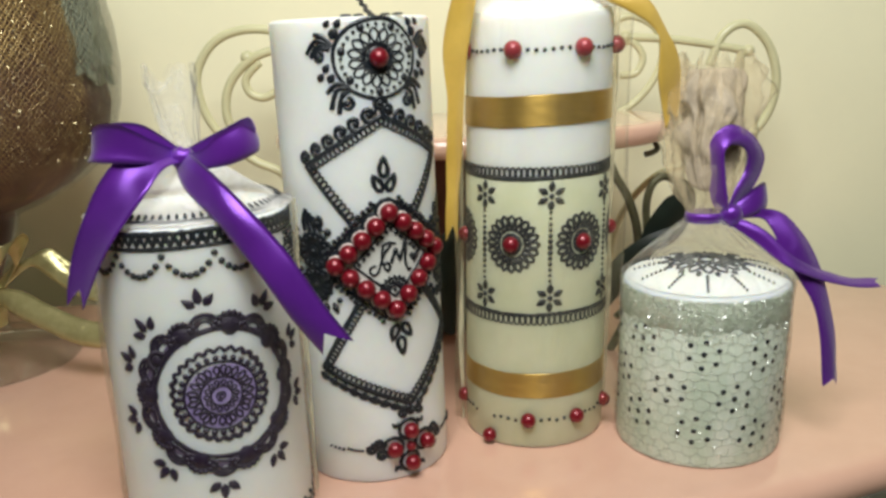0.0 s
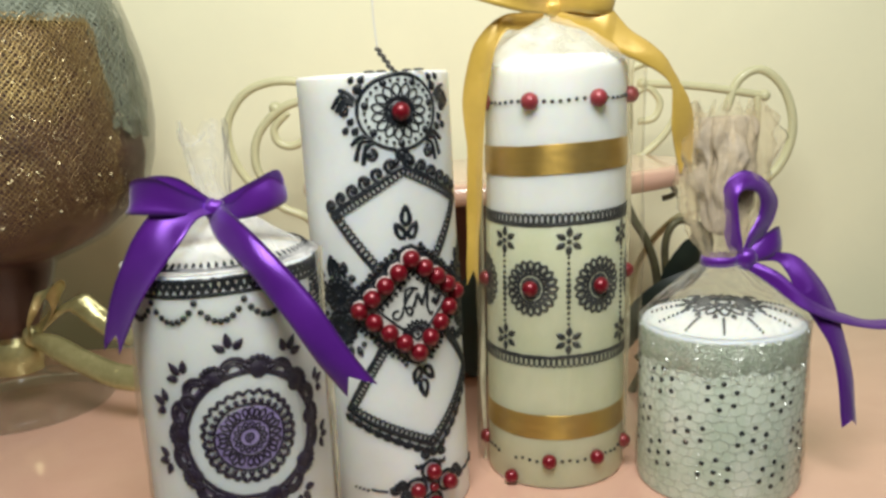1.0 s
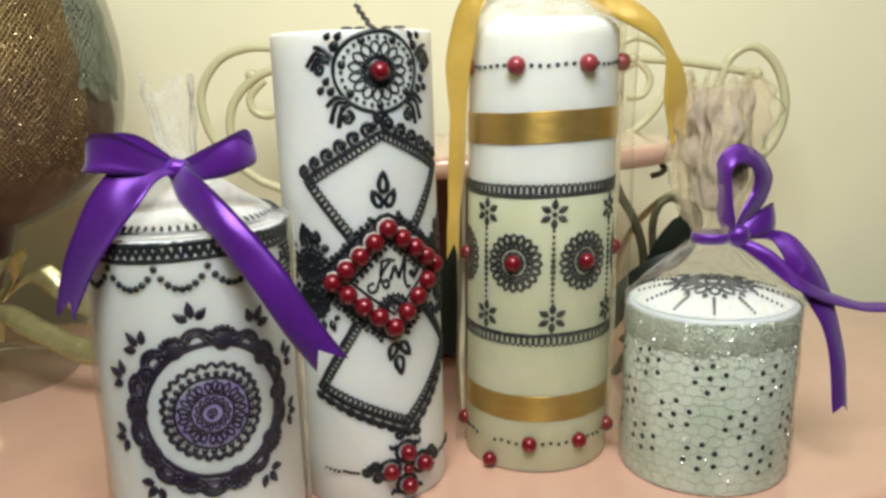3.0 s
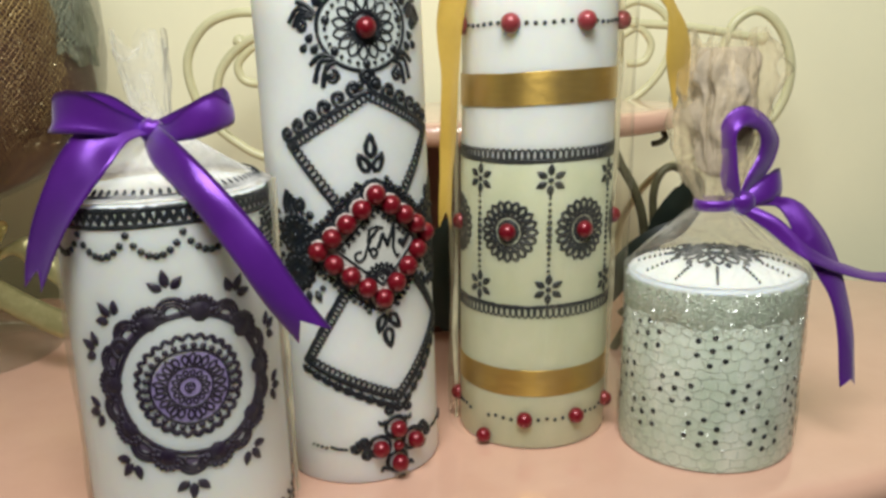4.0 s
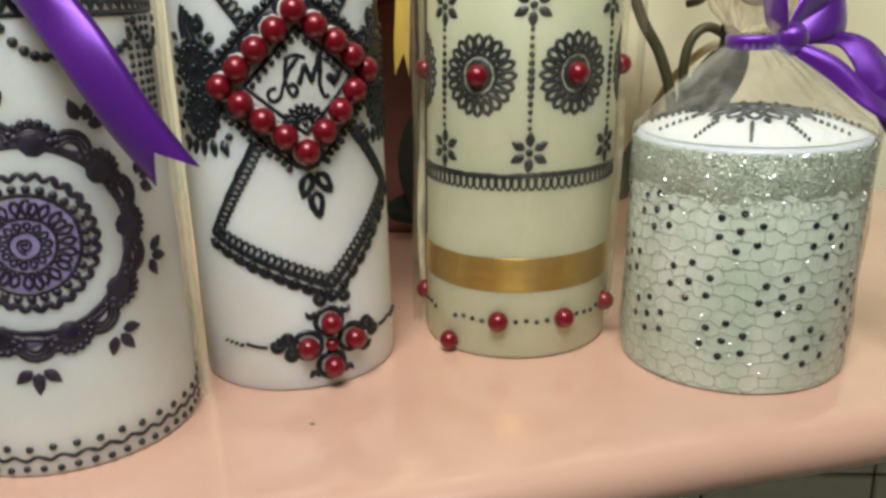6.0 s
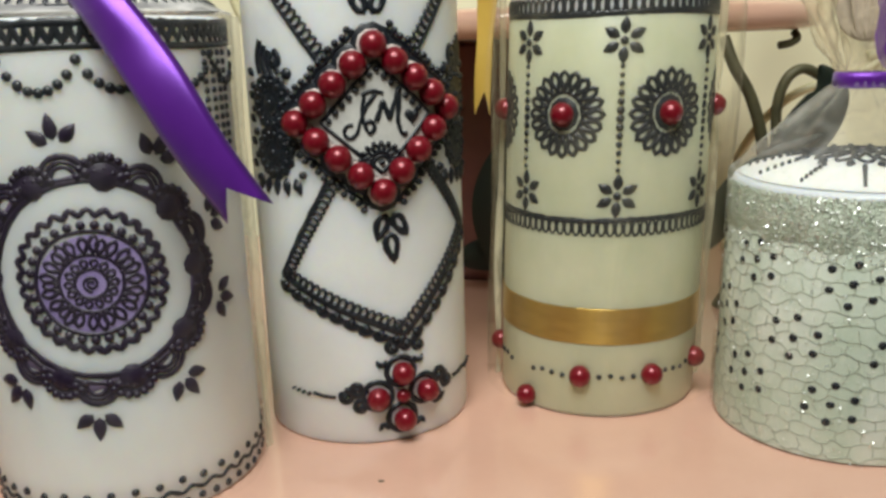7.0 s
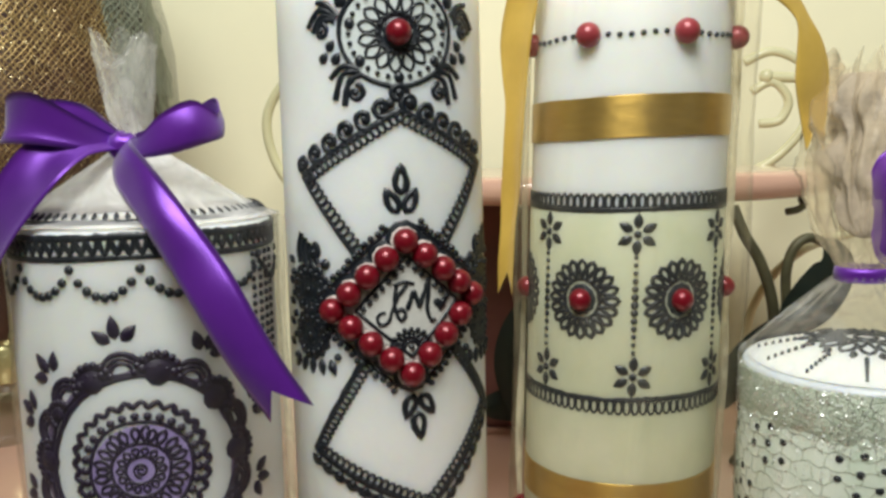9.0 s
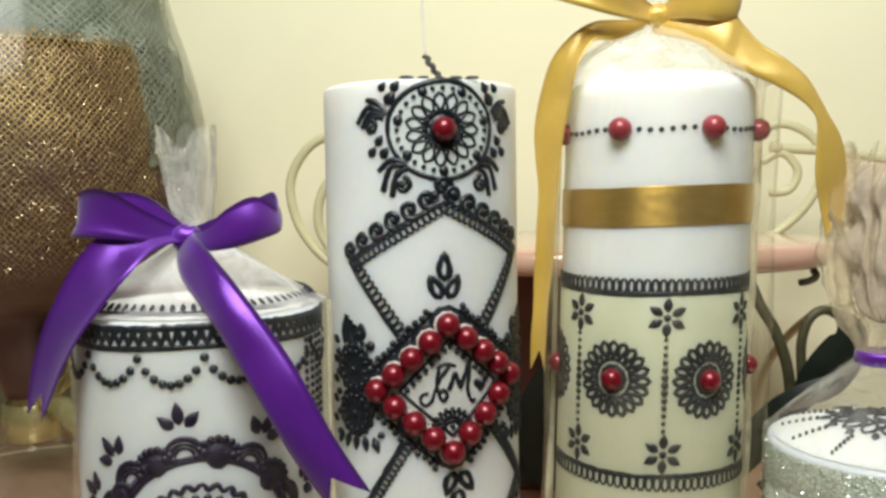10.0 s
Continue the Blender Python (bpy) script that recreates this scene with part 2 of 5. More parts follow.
def ribbon(rows, steps=10, across=6, curl=0.12, notch=0.0, taper=False, seed=1.0):
    """A band along control rows (x, y, z, wx, wy, wz): centre and half-width vector; 0.4 mm thick, softly cupped."""
    c = np.array(spline(rows, steps))
    n = len(c)
    run = np.concatenate(([0.0], np.cumsum(np.linalg.norm(np.diff(c[:, :3], axis=0), axis=1))))
    top, verts, faces = [], [], []
    for i in range(n):
        p, w = c[i, :3], c[i, 3:]
        t = c[min(i + 1, n - 1), :3] - c[max(i - 1, 0), :3]
        t = t / (np.linalg.norm(t) + 1e-12)
        nor = np.cross(w, t)
        nor = nor / (np.linalg.norm(nor) + 1e-12)
        half = np.linalg.norm(w)
        for k in range(across + 1):
            u = 2 * k / across - 1
            end = run[-1] - notch * (1 - abs(u))
            if notch and run[i] > end:
                p = np.array([np.interp(end, run, c[:, m]) for m in range(3)])
                w = np.array([np.interp(end, run, c[:, m]) for m in range(3, 6)])
            else:
                p, w = c[i, :3], c[i, 3:]
            q = p + w * u + nor * half * curl * (u * u - 0.4) + nor * 0.0011 * noise.noise(Vector((run[i] * 45, u * 0.9, seed)))
            top.append((q, nor))
    for s in (0.0002, -0.0002):
        verts += [q + nor * s for q, nor in top]
    m, N = across + 1, n * (across + 1)
    for i in range(n - 1):
        for k in range(across):
            a, b = i * m + k, (i + 1) * m + k
            faces.append((a, a + 1, b + 1, b))
            faces.append((N + a, N + b, N + b + 1, N + a + 1))
    for i in range(n - 1):
        for k in (0, across):
            a, b = i * m + k, (i + 1) * m + k
            faces.append((a, b, N + b, N + a))
    for i in (0, n - 1):
        for k in range(across):
            a = i * m + k
            faces.append((a, a + 1, N + a + 1, N + a))
    return verts, faces


def ball(centre, r, segs=20, rings=12, squash=(1, 1, 1)):
    verts, faces = [], []
    for i in range(rings + 1):
        f = math.pi * i / rings
        for k in range(segs):
            a = 2 * math.pi * k / segs
            verts.append((centre[0] + squash[0] * r * math.sin(f) * math.cos(a), centre[1] + squash[1] * r * math.sin(f) * math.sin(a), centre[2] + squash[2] * r * math.cos(f)))
    for i in range(rings):
        for k in range(segs):
            k2 = (k + 1) % segs
            faces.append((i * segs + k, (i + 1) * segs + k, (i + 1) * segs + k2, i * segs + k2))
    return verts, faces


class Paint:
    """Raised paint drawn in millimetres on a surface: where(s, z, h) gives the place, h metres off the surface."""

    def __init__(self, where, height=0.0007, weight=1.0):
        self.where, self.h, self.v, self.f, self.count, self.weight = where, height, [], [], 0, weight

    def stroke(self, pts, w=1.0, closed=False, shake=0.12):
        p = np.array(pts, float)
        n = len(p)
        self.count += 1
        base = len(self.v)
        for i in range(n):
            t = p[(i + 1) % n] - p[i - 1] if closed else p[min(i + 1, n - 1)] - p[max(i - 1, 0)]
            t = t / (np.linalg.norm(t) + 1e-9)
            nor = np.array((-t[1], t[0]))
            j = noise.noise(Vector((p[i][0] * 0.6, p[i][1] * 0.6, self.count * 0.37)))
            half = 0.5 * w * self.weight * (1 + 0.35 * j)
            mid = p[i] + nor * shake * j
            for side, h in ((-1, -0.0001), (-0.55, self.h * 0.8), (0.55, self.h * 0.8), (1, -0.0001)):
                q = mid + nor * half * side
                self.v.append(self.where(q[0], q[1], h))
        for i in range(n if closed else n - 1):
            j = (i + 1) % n
            for k in range(3):
                a, b = base + 4 * i + k, base + 4 * j + k
                self.f.append((a, a + 1, b + 1, b))
        return self

    def fill(self, outline, dome=1.0):
        """A domed patch inside a convex outline."""
        p = np.array(outline, float)
        n, c, base = len(p), np.mean(outline, axis=0), len(self.v)
        for k, h in ((1.0, -0.0001), (0.72, self.h * dome)):
            for q in p:
                w = c + (q - c) * k
                self.v.append(self.where(w[0], w[1], h))
        self.v.append(self.where(c[0], c[1], self.h * dome * 1.25))
        for i in range(n):
            j = (i + 1) % n
            self.f.append((base + i, base + j, base + n + j, base + n + i))
            self.f.append((base + n + i, base + n + j, base + 2 * n))
        return self

    def dot(self, s, z, r, rz=0.0, dome=1.3):
        e = noise.noise(Vector((s * 3.1, z * 2.7, 0.5)))
        a0, rz = random.random() * 6, (rz or r) * (1 + 0.15 * e)
        return self.fill([(s + r * math.cos(a0 + 2 * math.pi * k / 10), z + rz * math.sin(a0 + 2 * math.pi * k / 10)) for k in range(10)], dome)

    @staticmethod
    def drop(s, z, length, width, angle, sharp=0.75, n=7):
        """Outline of a leaf or drop that starts at (s, z) and points along angle (degrees)."""
        ca, sa = math.cos(radians(angle)), math.sin(radians(angle))
        us = [k / n for k in range(n + 1)]
        side = [(length * u, 0.5 * width * math.sin(math.pi * u ** sharp) ** 0.9 if 0 < u < 1 else 0.0) for u in us]
        loop = side + [(x, -y) for x, y in side[-2:0:-1]]
        return [(s + x * ca - y * sa, z + x * sa + y * ca) for x, y in loop]

    def leaf(self, s, z, length, width, angle, sharp=0.75):
        return self.fill(self.drop(s, z, length, width, angle, sharp))

    def petal(self, s, z, length, width, angle, w=0.8, sharp=1.5):
        return self.stroke(self.drop(s, z, length, width, angle, sharp, 8), w, True, 0.05)

    def ring(self, s, z, rx, rz, w=1.0, waves=0, amp=0.0, wob=0.25, n=0):
        n = n or max(28, waves * 6)
        pts = []
        for k in range(n):
            a = 2 * math.pi * k / n
            e = 1 + amp * math.cos(waves * a) + wob * 0.06 * noise.noise(Vector((math.cos(a) * 1.3 + s, math.sin(a) * 1.3 + z, rx)))
            pts.append((s + rx * e * math.cos(a), z + rz * e * math.sin(a)))
        return self.stroke(pts, w, True)

    def curl(self, s, z, r, angle, turns=1.25, hand=1, w=1.1):
        """A spiral that ends in a blob at its heart."""
        pts = []
        for k in range(22):
            u = k / 21
            a = radians(angle) + hand * 2 * math.pi * turns * u
            pts.append((s + r * (1 - 0.8 * u) * math.cos(a), z + r * (1 - 0.8 * u) * math.sin(a)))
        self.stroke(pts, w)
        return self.dot(s, z, r * 0.32)

    def sprig(self, s, z, size, angle, spread=48):
        """Three leaves from one point."""
        for d, k in ((-spread, 0.85), (0, 1.0), (spread, 0.85)):
            a = radians(angle + d)
            self.leaf(s + 0.25 * size * math.cos(a), z + 0.25 * size * math.sin(a), size * k, size * 0.5, angle + d)
        return self

    def chain(self, a, b, size=2.6, hand=1, w=0.9, line=1.3):
        """An edge line from a to b with a row of small loops on one side."""
        a, b = np.array(a, float), np.array(b, float)
        n = max(2, int(round(np.linalg.norm(b - a) / (size * 0.78))))
        t = (b - a) / np.linalg.norm(b - a)
        nor = np.array((-t[1], t[0])) * hand
        if line:
            self.stroke([a + (b - a) * k / 12 for k in range(13)], line)
        for k in range(n):
            c = a + (b - a) * (k + 0.5) / n + nor * size * 0.62
            self.stroke([c + t * size * 0.36 * math.cos(2 * math.pi * m / 9) + nor * size * 0.62 * math.sin(2 * math.pi * m / 9) for m in range(9)], w, True, 0.05)
        return self

    def part(self, name, mat, parent, label=""):
        return part(name, self.v, self.f, mat, parent, label)


class Pillar:
    """The body of a candle: axis foot (x, y), radius, lean per metre of height."""

    def __init__(self, x, y, r, lx=0.0, ly=0.0):
        self.x, self.y, self.r, self.lx, self.ly = x, y, r, lx, ly

    def side(self, s, z, h=0.0):
        """s: millimetres round the body from its front, z: millimetres up. Local to the candle's foot."""
        a, z = s / 1000 / self.r, z / 1000
        return (self.lx * z + (self.r + h) * math.sin(a), self.ly * z - (self.r + h) * math.cos(a), z)

    def top(self, height):
        """A flat mapping for the top face: millimetres right and back from its middle."""
        return lambda s, z, h=0.0: (self.lx * height + s / 1000, self.ly * height + z / 1000, height + h)

    def body(self, height, bevel=0.0025, foot=0.0015, name="body", mat=None, parent=None, label=""):
        prof = [(0.0005, 0.0), (self.r - foot, 0.0), (self.r - foot * 0.3, foot * 0.35), (self.r, foot)]
        prof += [(self.r, foot + (height - bevel - foot) * k / 10) for k in range(1, 11)]
        prof += [(self.r - bevel * (1 - math.cos(a)), height - bevel + bevel * math.sin(a)) for a in (0.4, 0.8, 1.2, math.pi / 2)]
        prof += [(self.r * 0.6, height + 0.0004), (0.0005, height + 0.0008)]
        v, f = lathe(prof, 96, lambda a, r, z: r * (1 + 0.004 * noise.noise(Vector((math.cos(a) * 2, math.sin(a) * 2, z * 25)))))
        v = [(x + self.lx * z, y + self.ly * z, z) for x, y, z in v]
        return part(name, v, f, mat, parent, label)

    def band(self, z0, z1, tilt=0.0, out=0.0006, thick=0.0005):
        """A flat ribbon laid round the body."""
        verts, faces, n = [], [], 96
        for k in range(n):
            a = 2 * math.pi * k / n
            s = self.r * a * 1000
            dz = tilt * math.sin(a) * 1000 * self.r + 0.5 * noise.noise(Vector((math.cos(a) * 2, math.sin(a) * 2, z0)))
            for z, h in ((z0, out - thick), (z0, out - 0.0001), (z0 + 0.15, out), (z0 + 0.6, out), (z1 - 0.6, out), (z1 - 0.15, out), (z1, out - 0.0001), (z1, out - thick)):
                verts.append(self.side(s, z + dz, h))
        for k in range(n):
            j = (k + 1) % n
            for i in range(7):
                faces.append((8 * k + i, 8 * j + i, 8 * j + i + 1, 8 * k + i + 1))
        return verts, faces


def pearl(pillar, s, z, r, mat, parent, sink=0.25):
    c = pillar.side(s, z, r / 1000 * (1 - sink))
    v, f = ball(c, r / 1000)
    return part("pearl", v, f, mat, parent)

# ---- the setting ----


def slab(name, x0, x1, y0, y1, z0, z1, mat):
    v = [(x, y, z) for z in (z0, z1) for y in (y0, y1) for x in (x0, x1)]
    f = [(0, 2, 3, 1), (4, 5, 7, 6), (0, 1, 5, 4), (2, 6, 7, 3), (0, 4, 6, 2), (1, 3, 7, 5)]
    ob = new(name, mesh_of(name, v, f, mat, False))
    return tagged(ob, kind="structure")


wall_back = tagged(slab("wall_back", -1.6, 1.6, 0.80, 0.90, -0.76, 1.6, WALL), "smooth cream-yellow painted wall behind the candles", "wall")
# Walls and ceiling out of view, added to bounce the lamp's light back.
slab("unseen_wall_left", -1.7, -1.6, -1.6, 0.90, -0.76, 1.6, WALL_UNSEEN)
slab("unseen_wall_right", 1.6, 1.7, -1.6, 0.90, -0.76, 1.6, WALL_UNSEEN)
slab("unseen_wall_front", -1.7, 1.7, -1.7, -1.6, -0.76, 1.6, WALL_UNSEEN)
slab("unseen_ceiling", -1.7, 1.7, -1.7, 0.90, 1.6, 1.7, WALL_UNSEEN)
floor = tagged(slab("floor", -1.7, 1.7, -1.7, 0.90, -0.80, -0.75, GROUT_FLOOR), "plain grey-brown room floor", "floor")


def tile_mesh(size, gap, h):
    a, b = size / 2 - gap, size / 2 - gap - 0.002
    v = [(sx * q, sy * q, z) for q, z in ((a, 0), (a, h - 0.0015), (b, h)) for sx, sy in ((-1, -1), (1, -1), (1, 1), (-1, 1))]
    f = [(8, 9, 10, 11)] + [(4 * i + k, 4 * i + (k + 1) % 4, 4 * i + 4 + (k + 1) % 4, 4 * i + 4 + k) for i in (0, 1) for k in range(4)]
    return mesh_of("tile", v, f, TILE, False)


def plate(outline, profile):
    """A slab with an outline in plan and a moulded edge: profile rows are (inset, height), from the middle of the top to the underside."""
    p = np.array(outline)
    n = len(p)
    t = np.roll(p, -1, 0) - np.roll(p, 1, 0)
    t = t / np.linalg.norm(t, axis=1)[:, None]
    out = np.stack((t[:, 1], -t[:, 0]), 1)
    verts, faces = [], []
    for inset, z in profile:
        verts += [(*(q - o * inset), z) for q, o in zip(p, out)]
    for i in range(len(profile) - 1):
        for k in range(n):
            j = (k + 1) % n
            faces.append((i * n + k, (i + 1) * n + k, (i + 1) * n + j, i * n + j))
    faces.append(tuple(range(n)))
    faces.append(tuple(range((len(profile) - 1) * n, len(profile) * n))[::-1])
    return verts, faces


# two-tier stand: the lower shelf carries the candles, a smaller shelf rises behind
stand = thing("tiered_stand", (0, 0, -0.06), "glossy peach-pink two-tier display stand with cream scrolled metalwork", "stand")
UP = 0.06
shelf_plan = spline([(-0.60, 0.40), (-0.45, 0.315), (-0.30, 0.285), (-0.16, 0.285), (-0.05, 0.307), (0.0475, 0.337), (0.12, 0.361), (0.20, 0.388),
                     (0.30, 0.435), (0.38, 0.52), (0.40, 0.62), (0.38, 0.70), (0.30, 0.735), (0.0, 0.74), (-0.4, 0.74), (-0.58, 0.70), (-0.64, 0.55)], 8, True)
edge = [(0.016, 0.0), (0.010, -0.0006), (0.005, -0.0022), (0.0018, -0.005), (0.0003, -0.0085), (0.0, -0.012), (0.0008, -0.0155), (0.003, -0.0185), (0.007, -0.0205), (0.014, -0.0212)]
v, f = plate(shelf_plan, [(i, z + UP) for i, z in edge])
lower = part("lower_shelf", v, f, PINK, stand, "glossy peach lower shelf with a moulded rounded edge")
v, f = lathe([(0.002, -0.69), (0.16, -0.69), (0.165, -0.68), (0.15, -0.66), (0.07, -0.63), (0.05, -0.55), (0.045, -0.30), (0.05, -0.08), (0.08, 0.015), (0.10, 0.0386)], 48)
part("column", [(a - 0.12, b + 0.56, c_) for a, b, c_ in v], f, PINK, stand, "peach pedestal column")
n = 64
tier_plan = [(0.021 + 0.151 * math.cos(2 * math.pi * k / n), 0.648 + 0.098 * math.sin(2 * math.pi * k / n)) for k in range(n)]
edge2 = [(0.010, 0.158), (0.005, 0.1575), (0.001, 0.155), (0.0, 0.150), (0.001, 0.145), (0.006, 0.1425), (0.014, 0.142)]
v, f = plate(tier_plan, [(i, z + UP) for i, z in edge2])
part("upper_shelf", v, f, PINK, stand, "oval peach upper shelf")
# pedestal, coloured as it looks in the shade below the upper shelf
pl = [(-0.02 + 0.075 * math.cos(2 * math.pi * k / 40), 0.668 + 0.055 * math.sin(2 * math.pi * k / 40)) for k in range(40)]
v, f = plate(pl, [(0.004, 0.1415 + UP), (0.0, 0.138 + UP), (0.006, 0.07 + UP), (0.002, 0.006 + UP), (0.0, 0.0005 + UP)])
part("pedestal", v, f, PEACH_SHADED, stand, "pedestal of the upper shelf, its shade painted maroon")


def rod(name, pts, r, mat, label="", steps=8, closed=False):
    q = spline([(x, y, z + UP) for x, y, z in pts], steps, closed)
    v, f = tube(q, r, 10, closed)
    return part(name, v, f, mat, stand, label)


Y = 0.70
rod("rail", [(0.146, Y, 0.2155), (0.19, Y, 0.211), (0.245, Y, 0.2005)], 0.0033, CREAM_METAL)
for x, z in ((0.146, 0.2155), (0.245, 0.2005)):
    v, f = ball((x, Y, z + UP), 0.0048)
    part("finial", v, f, CREAM_METAL, stand)
rod("ring", [(0.214, Y, 0.190), (0.224, Y, 0.214), (0.242, Y, 0.2215), (0.260, Y, 0.206), (0.2685, Y, 0.178), (0.263, Y, 0.150), (0.245, Y, 0.130), (0.215, Y, 0.125)], 0.0036, CREAM_METAL, "cream enamelled open ring handle")
rod("upright", [(0.239, Y, 0.2005), (0.239, Y, 0.180), (0.235, Y, 0.150), (0.220, Y, 0.12), (0.17, Y, 0.10), (0.14, Y, 0.06), (0.135, Y, 0.0)], 0.003, CREAM_METAL)
rod("scroll", [(0.142, Y, 0.185), (0.155, Y, 0.187), (0.160, Y, 0.200), (0.150, Y, 0.212), (0.137, Y, 0.206)], 0.003, CREAM_METAL)
rod("scroll", [(0.132, Y, 0.225), (0.150, Y, 0.2315), (0.170, Y, 0.221), (0.176, Y, 0.200), (0.166, Y, 0.176), (0.145, Y, 0.157), (0.12, Y, 0.150)], 0.003, CREAM_METAL)
rod("scroll", [(-0.085, Y, 0.205), (-0.105, Y, 0.222), (-0.130, Y, 0.231), (-0.160, Y, 0.2335), (-0.185, Y, 0.224), (-0.2005, Y, 0.200), (-0.198, Y, 0.172), (-0.184, Y, 0.148), (-0.160, Y, 0.128), (-0.135, Y, 0.112), (-0.12, Y, 0.06), (-0.12, Y, 0.0)], 0.0036, CREAM_METAL, "cream enamelled scroll")
rod("scroll", [(-0.148, Y - 0.004, 0.208), (-0.160, Y - 0.004, 0.196), (-0.158, Y - 0.004, 0.184), (-0.146, Y - 0.004, 0.180), (-0.132, Y - 0.004, 0.188), (-0.128, Y - 0.004, 0.202), (-0.118, Y - 0.004, 0.210)], 0.0034, CREAM_METAL)
rod("scroll", [(-0.105, Y - 0.006, 0.220), (-0.130, Y - 0.006, 0.218), (-0.155, Y - 0.006, 0.210), (-0.174, Y - 0.006, 0.190), (-0.178, Y - 0.006, 0.166), (-0.170, Y - 0.006, 0.148)], 0.0036, CREAM_METAL)
v, f = ball((-0.1575, Y - 0.004, 0.212 + UP), 0.0055)
part("finial", v, f, CREAM_METAL, stand)
# dark ironwork below the upper shelf
rod("bracket", [(0.108, 0.575, 0.140), (0.1135, 0.572, 0.1255), (0.122, 0.571, 0.110), (0.1285, 0.57, 0.086), (0.129, 0.57, 0.05), (0.120, 0.57, 0.02), (0.11, 0.57, 0.0)], 0.0030, IRON, "dark olive curved iron bracket")
rod("bracket", [(0.158, 0.575, 0.118), (0.147, 0.572, 0.1235), (0.1385, 0.57, 0.119), (0.1345, 0.57, 0.105), (0.135, 0.57, 0.08), (0.132, 0.57, 0.03), (0.13, 0.57, 0.0)], 0.0026, IRON, "dark olive curved iron bracket")
rod("bracket", [(0.150, 0.612, 0.1412), (0.151, 0.609, 0.138), (0.147, 0.606, 0.1355), (0.141, 0.604, 0.1345)], 0.0021, IRON)
rod("bracket", [(0.112, 0.56, 0.028), (0.122, 0.56, 0.040), (0.121, 0.56, 0.060), (0.110, 0.56, 0.066)], 0.0024, IRON)


def metal_leaf(pts, width, label):
    """A long leaf along a curve, folded a little at its midrib."""
    c = spline([(x, y, z + UP) for x, y, z in pts], 8)
    n = len(c)
    verts, faces = [], []
    for i in range(n):
        u = i / (n - 1)
        t = c[min(i + 1, n - 1)] - c[max(i - 1, 0)]
        side = np.cross(t, (0.15, -1, 0.1))
        side = side / (np.linalg.norm(side) + 1e-9) * width * (math.sin(math.pi * min(1, 0.06 + 0.94 * u) ** 0.8) + 0.04)
        for k, dy in ((-1, 0.0), (-0.5, -0.0015), (0, -0.003), (0.5, -0.0015), (1, 0.0)):
            q = c[i] + side * k
            verts.append((q[0], q[1] + dy, q[2]))
    m = len(verts)
    verts += [(x, y + 0.0012, z) for x, y, z in verts]
    for i in range(n - 1):
        for k in range(4):
            a, b = 5 * i + k, 5 * (i + 1) + k
            faces += [(a, a + 1, b + 1, b), (m + a, m + b, m + b + 1, m + a + 1)]
    return part("leaf", verts, faces, LEAF, stand, label)


metal_leaf([(0.133, 0.562, 0.078), (0.146, 0.560, 0.092), (0.156, 0.558, 0.112), (0.150, 0.556, 0.126)], 0.012, "near-black green metal leaf")
metal_leaf([(0.100, 0.556, 0.036), (0.112, 0.553, 0.060), (0.130, 0.550, 0.080), (0.152, 0.548, 0.094)], 0.009, "near-black green metal leaf")
metal_leaf([(0.0, 0.585, 0.012), (-0.008, 0.582, 0.045), (-0.004, 0.580, 0.075), (0.012, 0.578, 0.100)], 0.013, "near-black green metal leaf")
metal_leaf([(-0.03, 0.590, 0.02), (0.004, 0.586, 0.030), (0.022, 0.584, 0.058), (0.020, 0.582, 0.085)], 0.012, "near-black green metal leaf")
v, f = ball((0, 0, 0), 0.0007, 10, 6, (1.6, 0.8, 0.4))
part("speck", [(x - 0.0275, y + 0.3712, z + UP + 0.0001) for x, y, z in v], f, IRON, lower, "tiny dark crumb of paint")

# ---- goblet with a netted candle ----
gob = thing("glass_goblet", (-0.35, 0.595, 0.0), "large clear glass goblet holding a plum candle in gold netting", "goblet")
foot_prof = [(0.001, 0.0012), (0.060, 0.0008), (0.065, 0.0014), (0.0675, 0.004), (0.0675, 0.007), (0.065, 0.0095), (0.060, 0.009), (0.045, 0.0105), (0.028, 0.015), (0.020, 0.021), (0.017, 0.026)]
v, f = lathe(foot_prof, 64)
part("foot", v, f, GLASS, gob, "thick clear glass foot").visible_shadow = False
bowl_prof = [(0.0165, 0.026), (0.0165, 0.055), (0.018, 0.064), (0.026, 0.078), (0.032, 0.092), (0.036, 0.104), (0.037, 0.110), (0.058, 0.118), (0.079, 0.128), (0.096, 0.142), (0.110, 0.162), (0.117, 0.185), (0.120, 0.210), (0.119, 0.24), (0.115, 0.262), (0.109, 0.285), (0.101, 0.31), (0.094, 0.34), (0.090, 0.365), (0.0915, 0.368), (0.092, 0.366)]
v, f = lathe(bowl_prof, 96)
bowl = part("bowl", v, f, GLASS, gob, "wide rounded clear glass bowl")
bowl.visible_shadow = False
v, f = lathe([(0.0172, 0.028), (0.0182, 0.029), (0.0185, 0.040), (0.0182, 0.052), (0.0172, 0.053)], 48, lambda a, r, z: r * (1 + 0.02 * noise.noise(Vector((math.cos(a) * 3, math.sin(a) * 3, z * 90)))))
part("foil_band", v, f, GOLD_FOIL, gob, "crinkled gold foil band round the stem")
v, f = lathe([(0.001, 0.056), (0.016, 0.057), (0.024, 0.078), (0.030, 0.092), (0.034, 0.106), (0.034, 0.113), (0.056, 0.121), (0.077, 0.131), (0.094, 0.145), (0.106, 0.165), (0.110, 0.185), (0.109, 0.21), (0.106, 0.24), (0.103, 0.262), (0.0975, 0.280), (0.001, 0.283)], 80,
             lambda a, r, z: r * (1 + 0.02 * noise.noise(Vector((math.cos(a) * 4, math.sin(a) * 4, z * 30)))))
